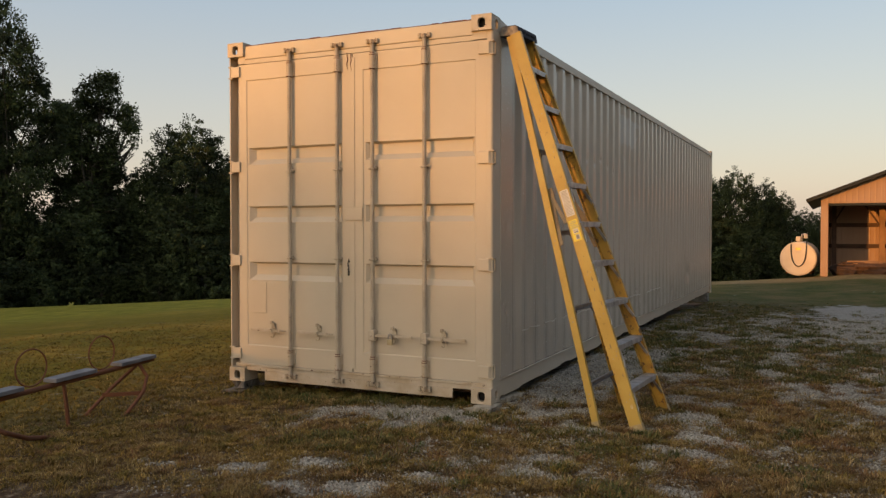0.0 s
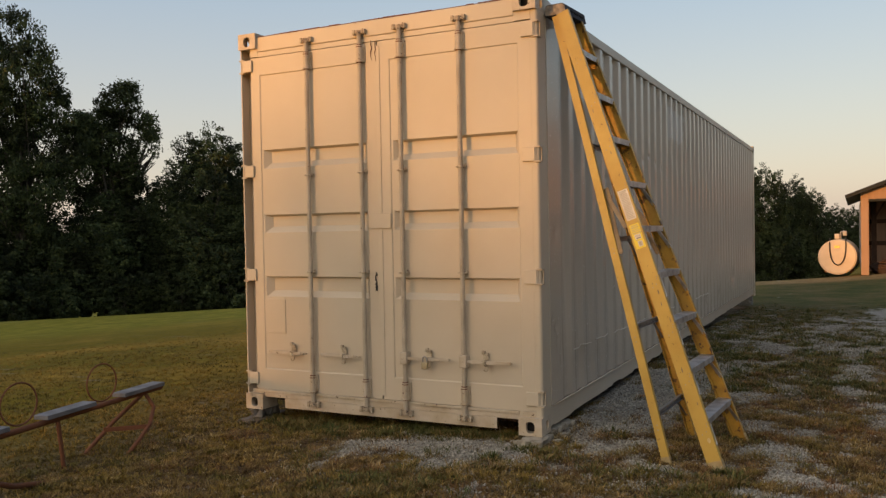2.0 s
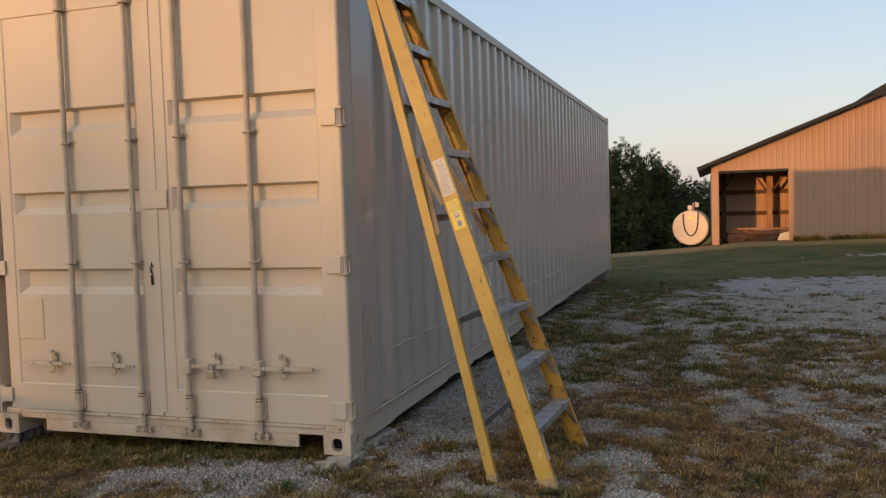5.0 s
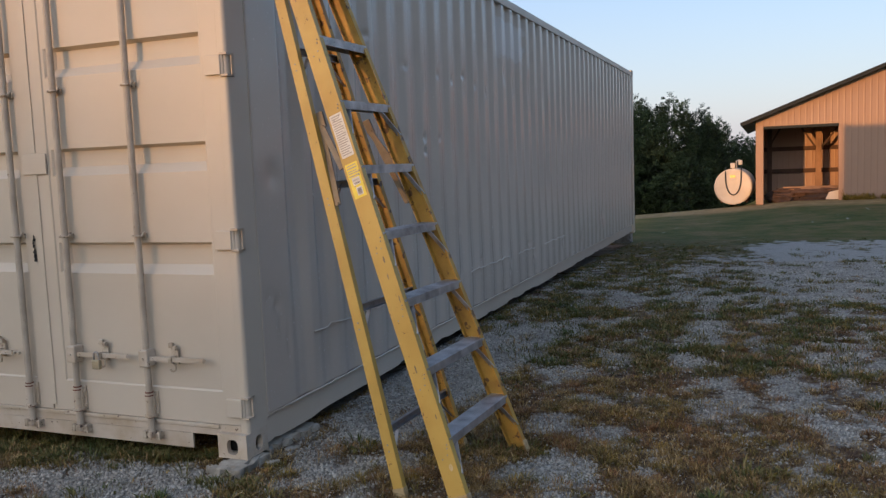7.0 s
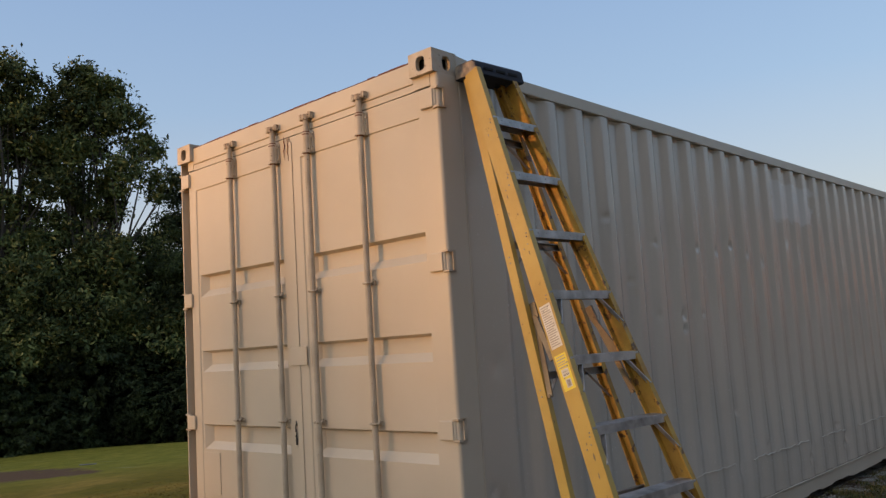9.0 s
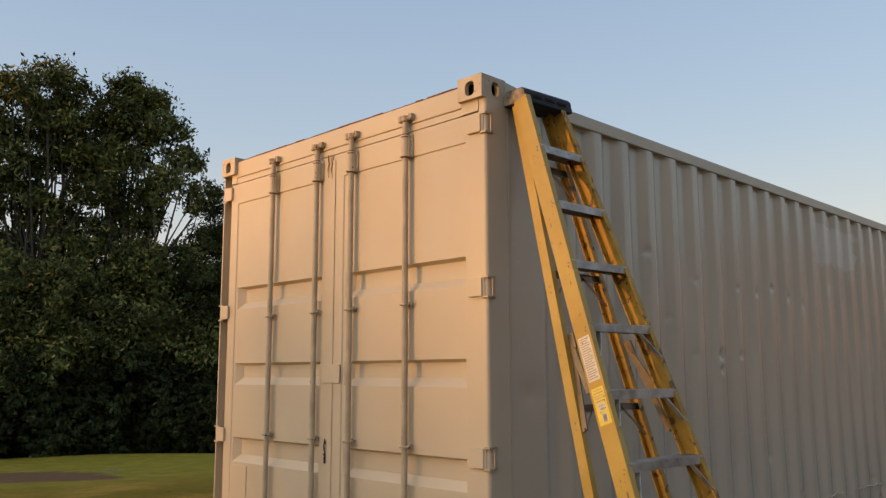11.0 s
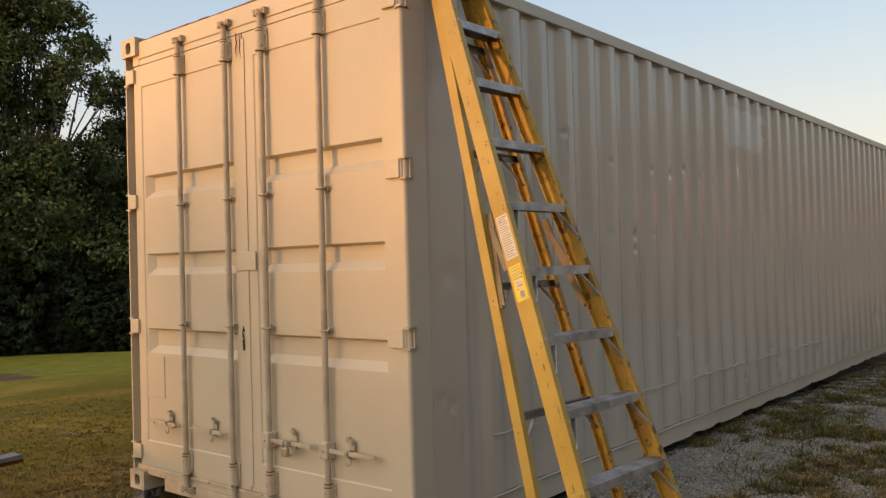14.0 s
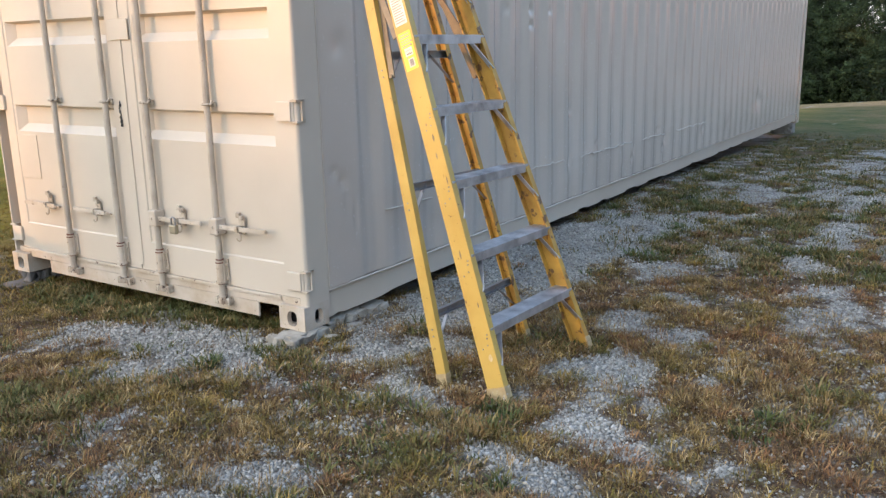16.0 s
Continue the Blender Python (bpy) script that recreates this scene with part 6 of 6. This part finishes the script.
make_grass("green_weeds", 16000, (-1.2, -1.8), (3.5, 5), lambda x, y: bare(x, y) * smooth(0.60, 0.66, fnoise(x + 9, y + 3, 2.4, 2)) * closeness(x, y, 3), WEED, 0.036, 1.4, 0.0032, 45, "fresh green weeds among the dry grass", 40, (0.02, 0.06))
# brighter golden blades in patches before the doors
make_grass("golden_grass", 60000, (-4.5, -3.4), (0.4, 0.4), lambda x, y: bare(x, y) * smooth(0.3, -0.6, x) * smooth(0.45, 0.60, fnoise(x + 3, y + 61, 1.6, 4)) * smooth(-4.5, -3.0, x), GOLDEN, 0.018, 2.0, 0.0018, 29, "short golden grass by the container doors", 20)
make_grass("straw", 3000, (-2.6, -2.6), (4, 4), lambda x, y: yard(x, y) * tuft(x, y, 0, 0.40, 0.60), THATCH, 0.045, 2.2, 0.0017, 27, "pale straw stalks in the grass", 5)
make_grass("lawn_grass", 150000, (-14, -5), (-1.6, 16), lambda x, y: (1 / (1 + (np.hypot(x + 2, y + 0.5) / 3.0) ** 2)) * smooth(12, 4.5, np.hypot(x + 2, y + 0.5)) * smooth(-1.4, -2.6, x) * clear_of_things(x, y), LAWN, 0.022, 2.2, 0.0028, 22, "mown lawn grass, green with dry patches", 10)
make_grass("far_grass", 85000, (0.0, 2.2), (9, 13), lambda x, y: bare(x, y) * (0.15 + tuft(x, y, 77, 0.42, 0.56)) / (1 + (np.hypot(x - 1.5, y - 4) / 4.5) ** 2) * smooth(13, 10, y), WEED, 0.034, 1.4, 0.0036, 23, "rough green grass between gravel patches", 30, (0.02, 0.09))
make_grass("weeds", 11000, (-2.6, -0.35), (0.5, 3), lambda x, y: blob(x, y, -0.62, 0.06, 0.30, 0.09) + 0.35 * blob(x, y, -0.03, -0.22, 0.18, 0.06) + 0.38 * blob(x, y, -1.55, -0.02, 0.75, 0.22), WEED, 0.036, 1.3, 0.0026, 24, "dark green weeds under the container's sill", 14)
make_grass("barn_weeds", 5000, (4.7, 26.3), (13, 26.85), lambda x, y: smooth(0.35, 0.7, fnoise(x, y, 1.2, 3)) * smooth(26.4, 26.8, y), LAWN, 0.16, 0.8, 0.008, 43, "weeds along the foot of the barn wall", 8)
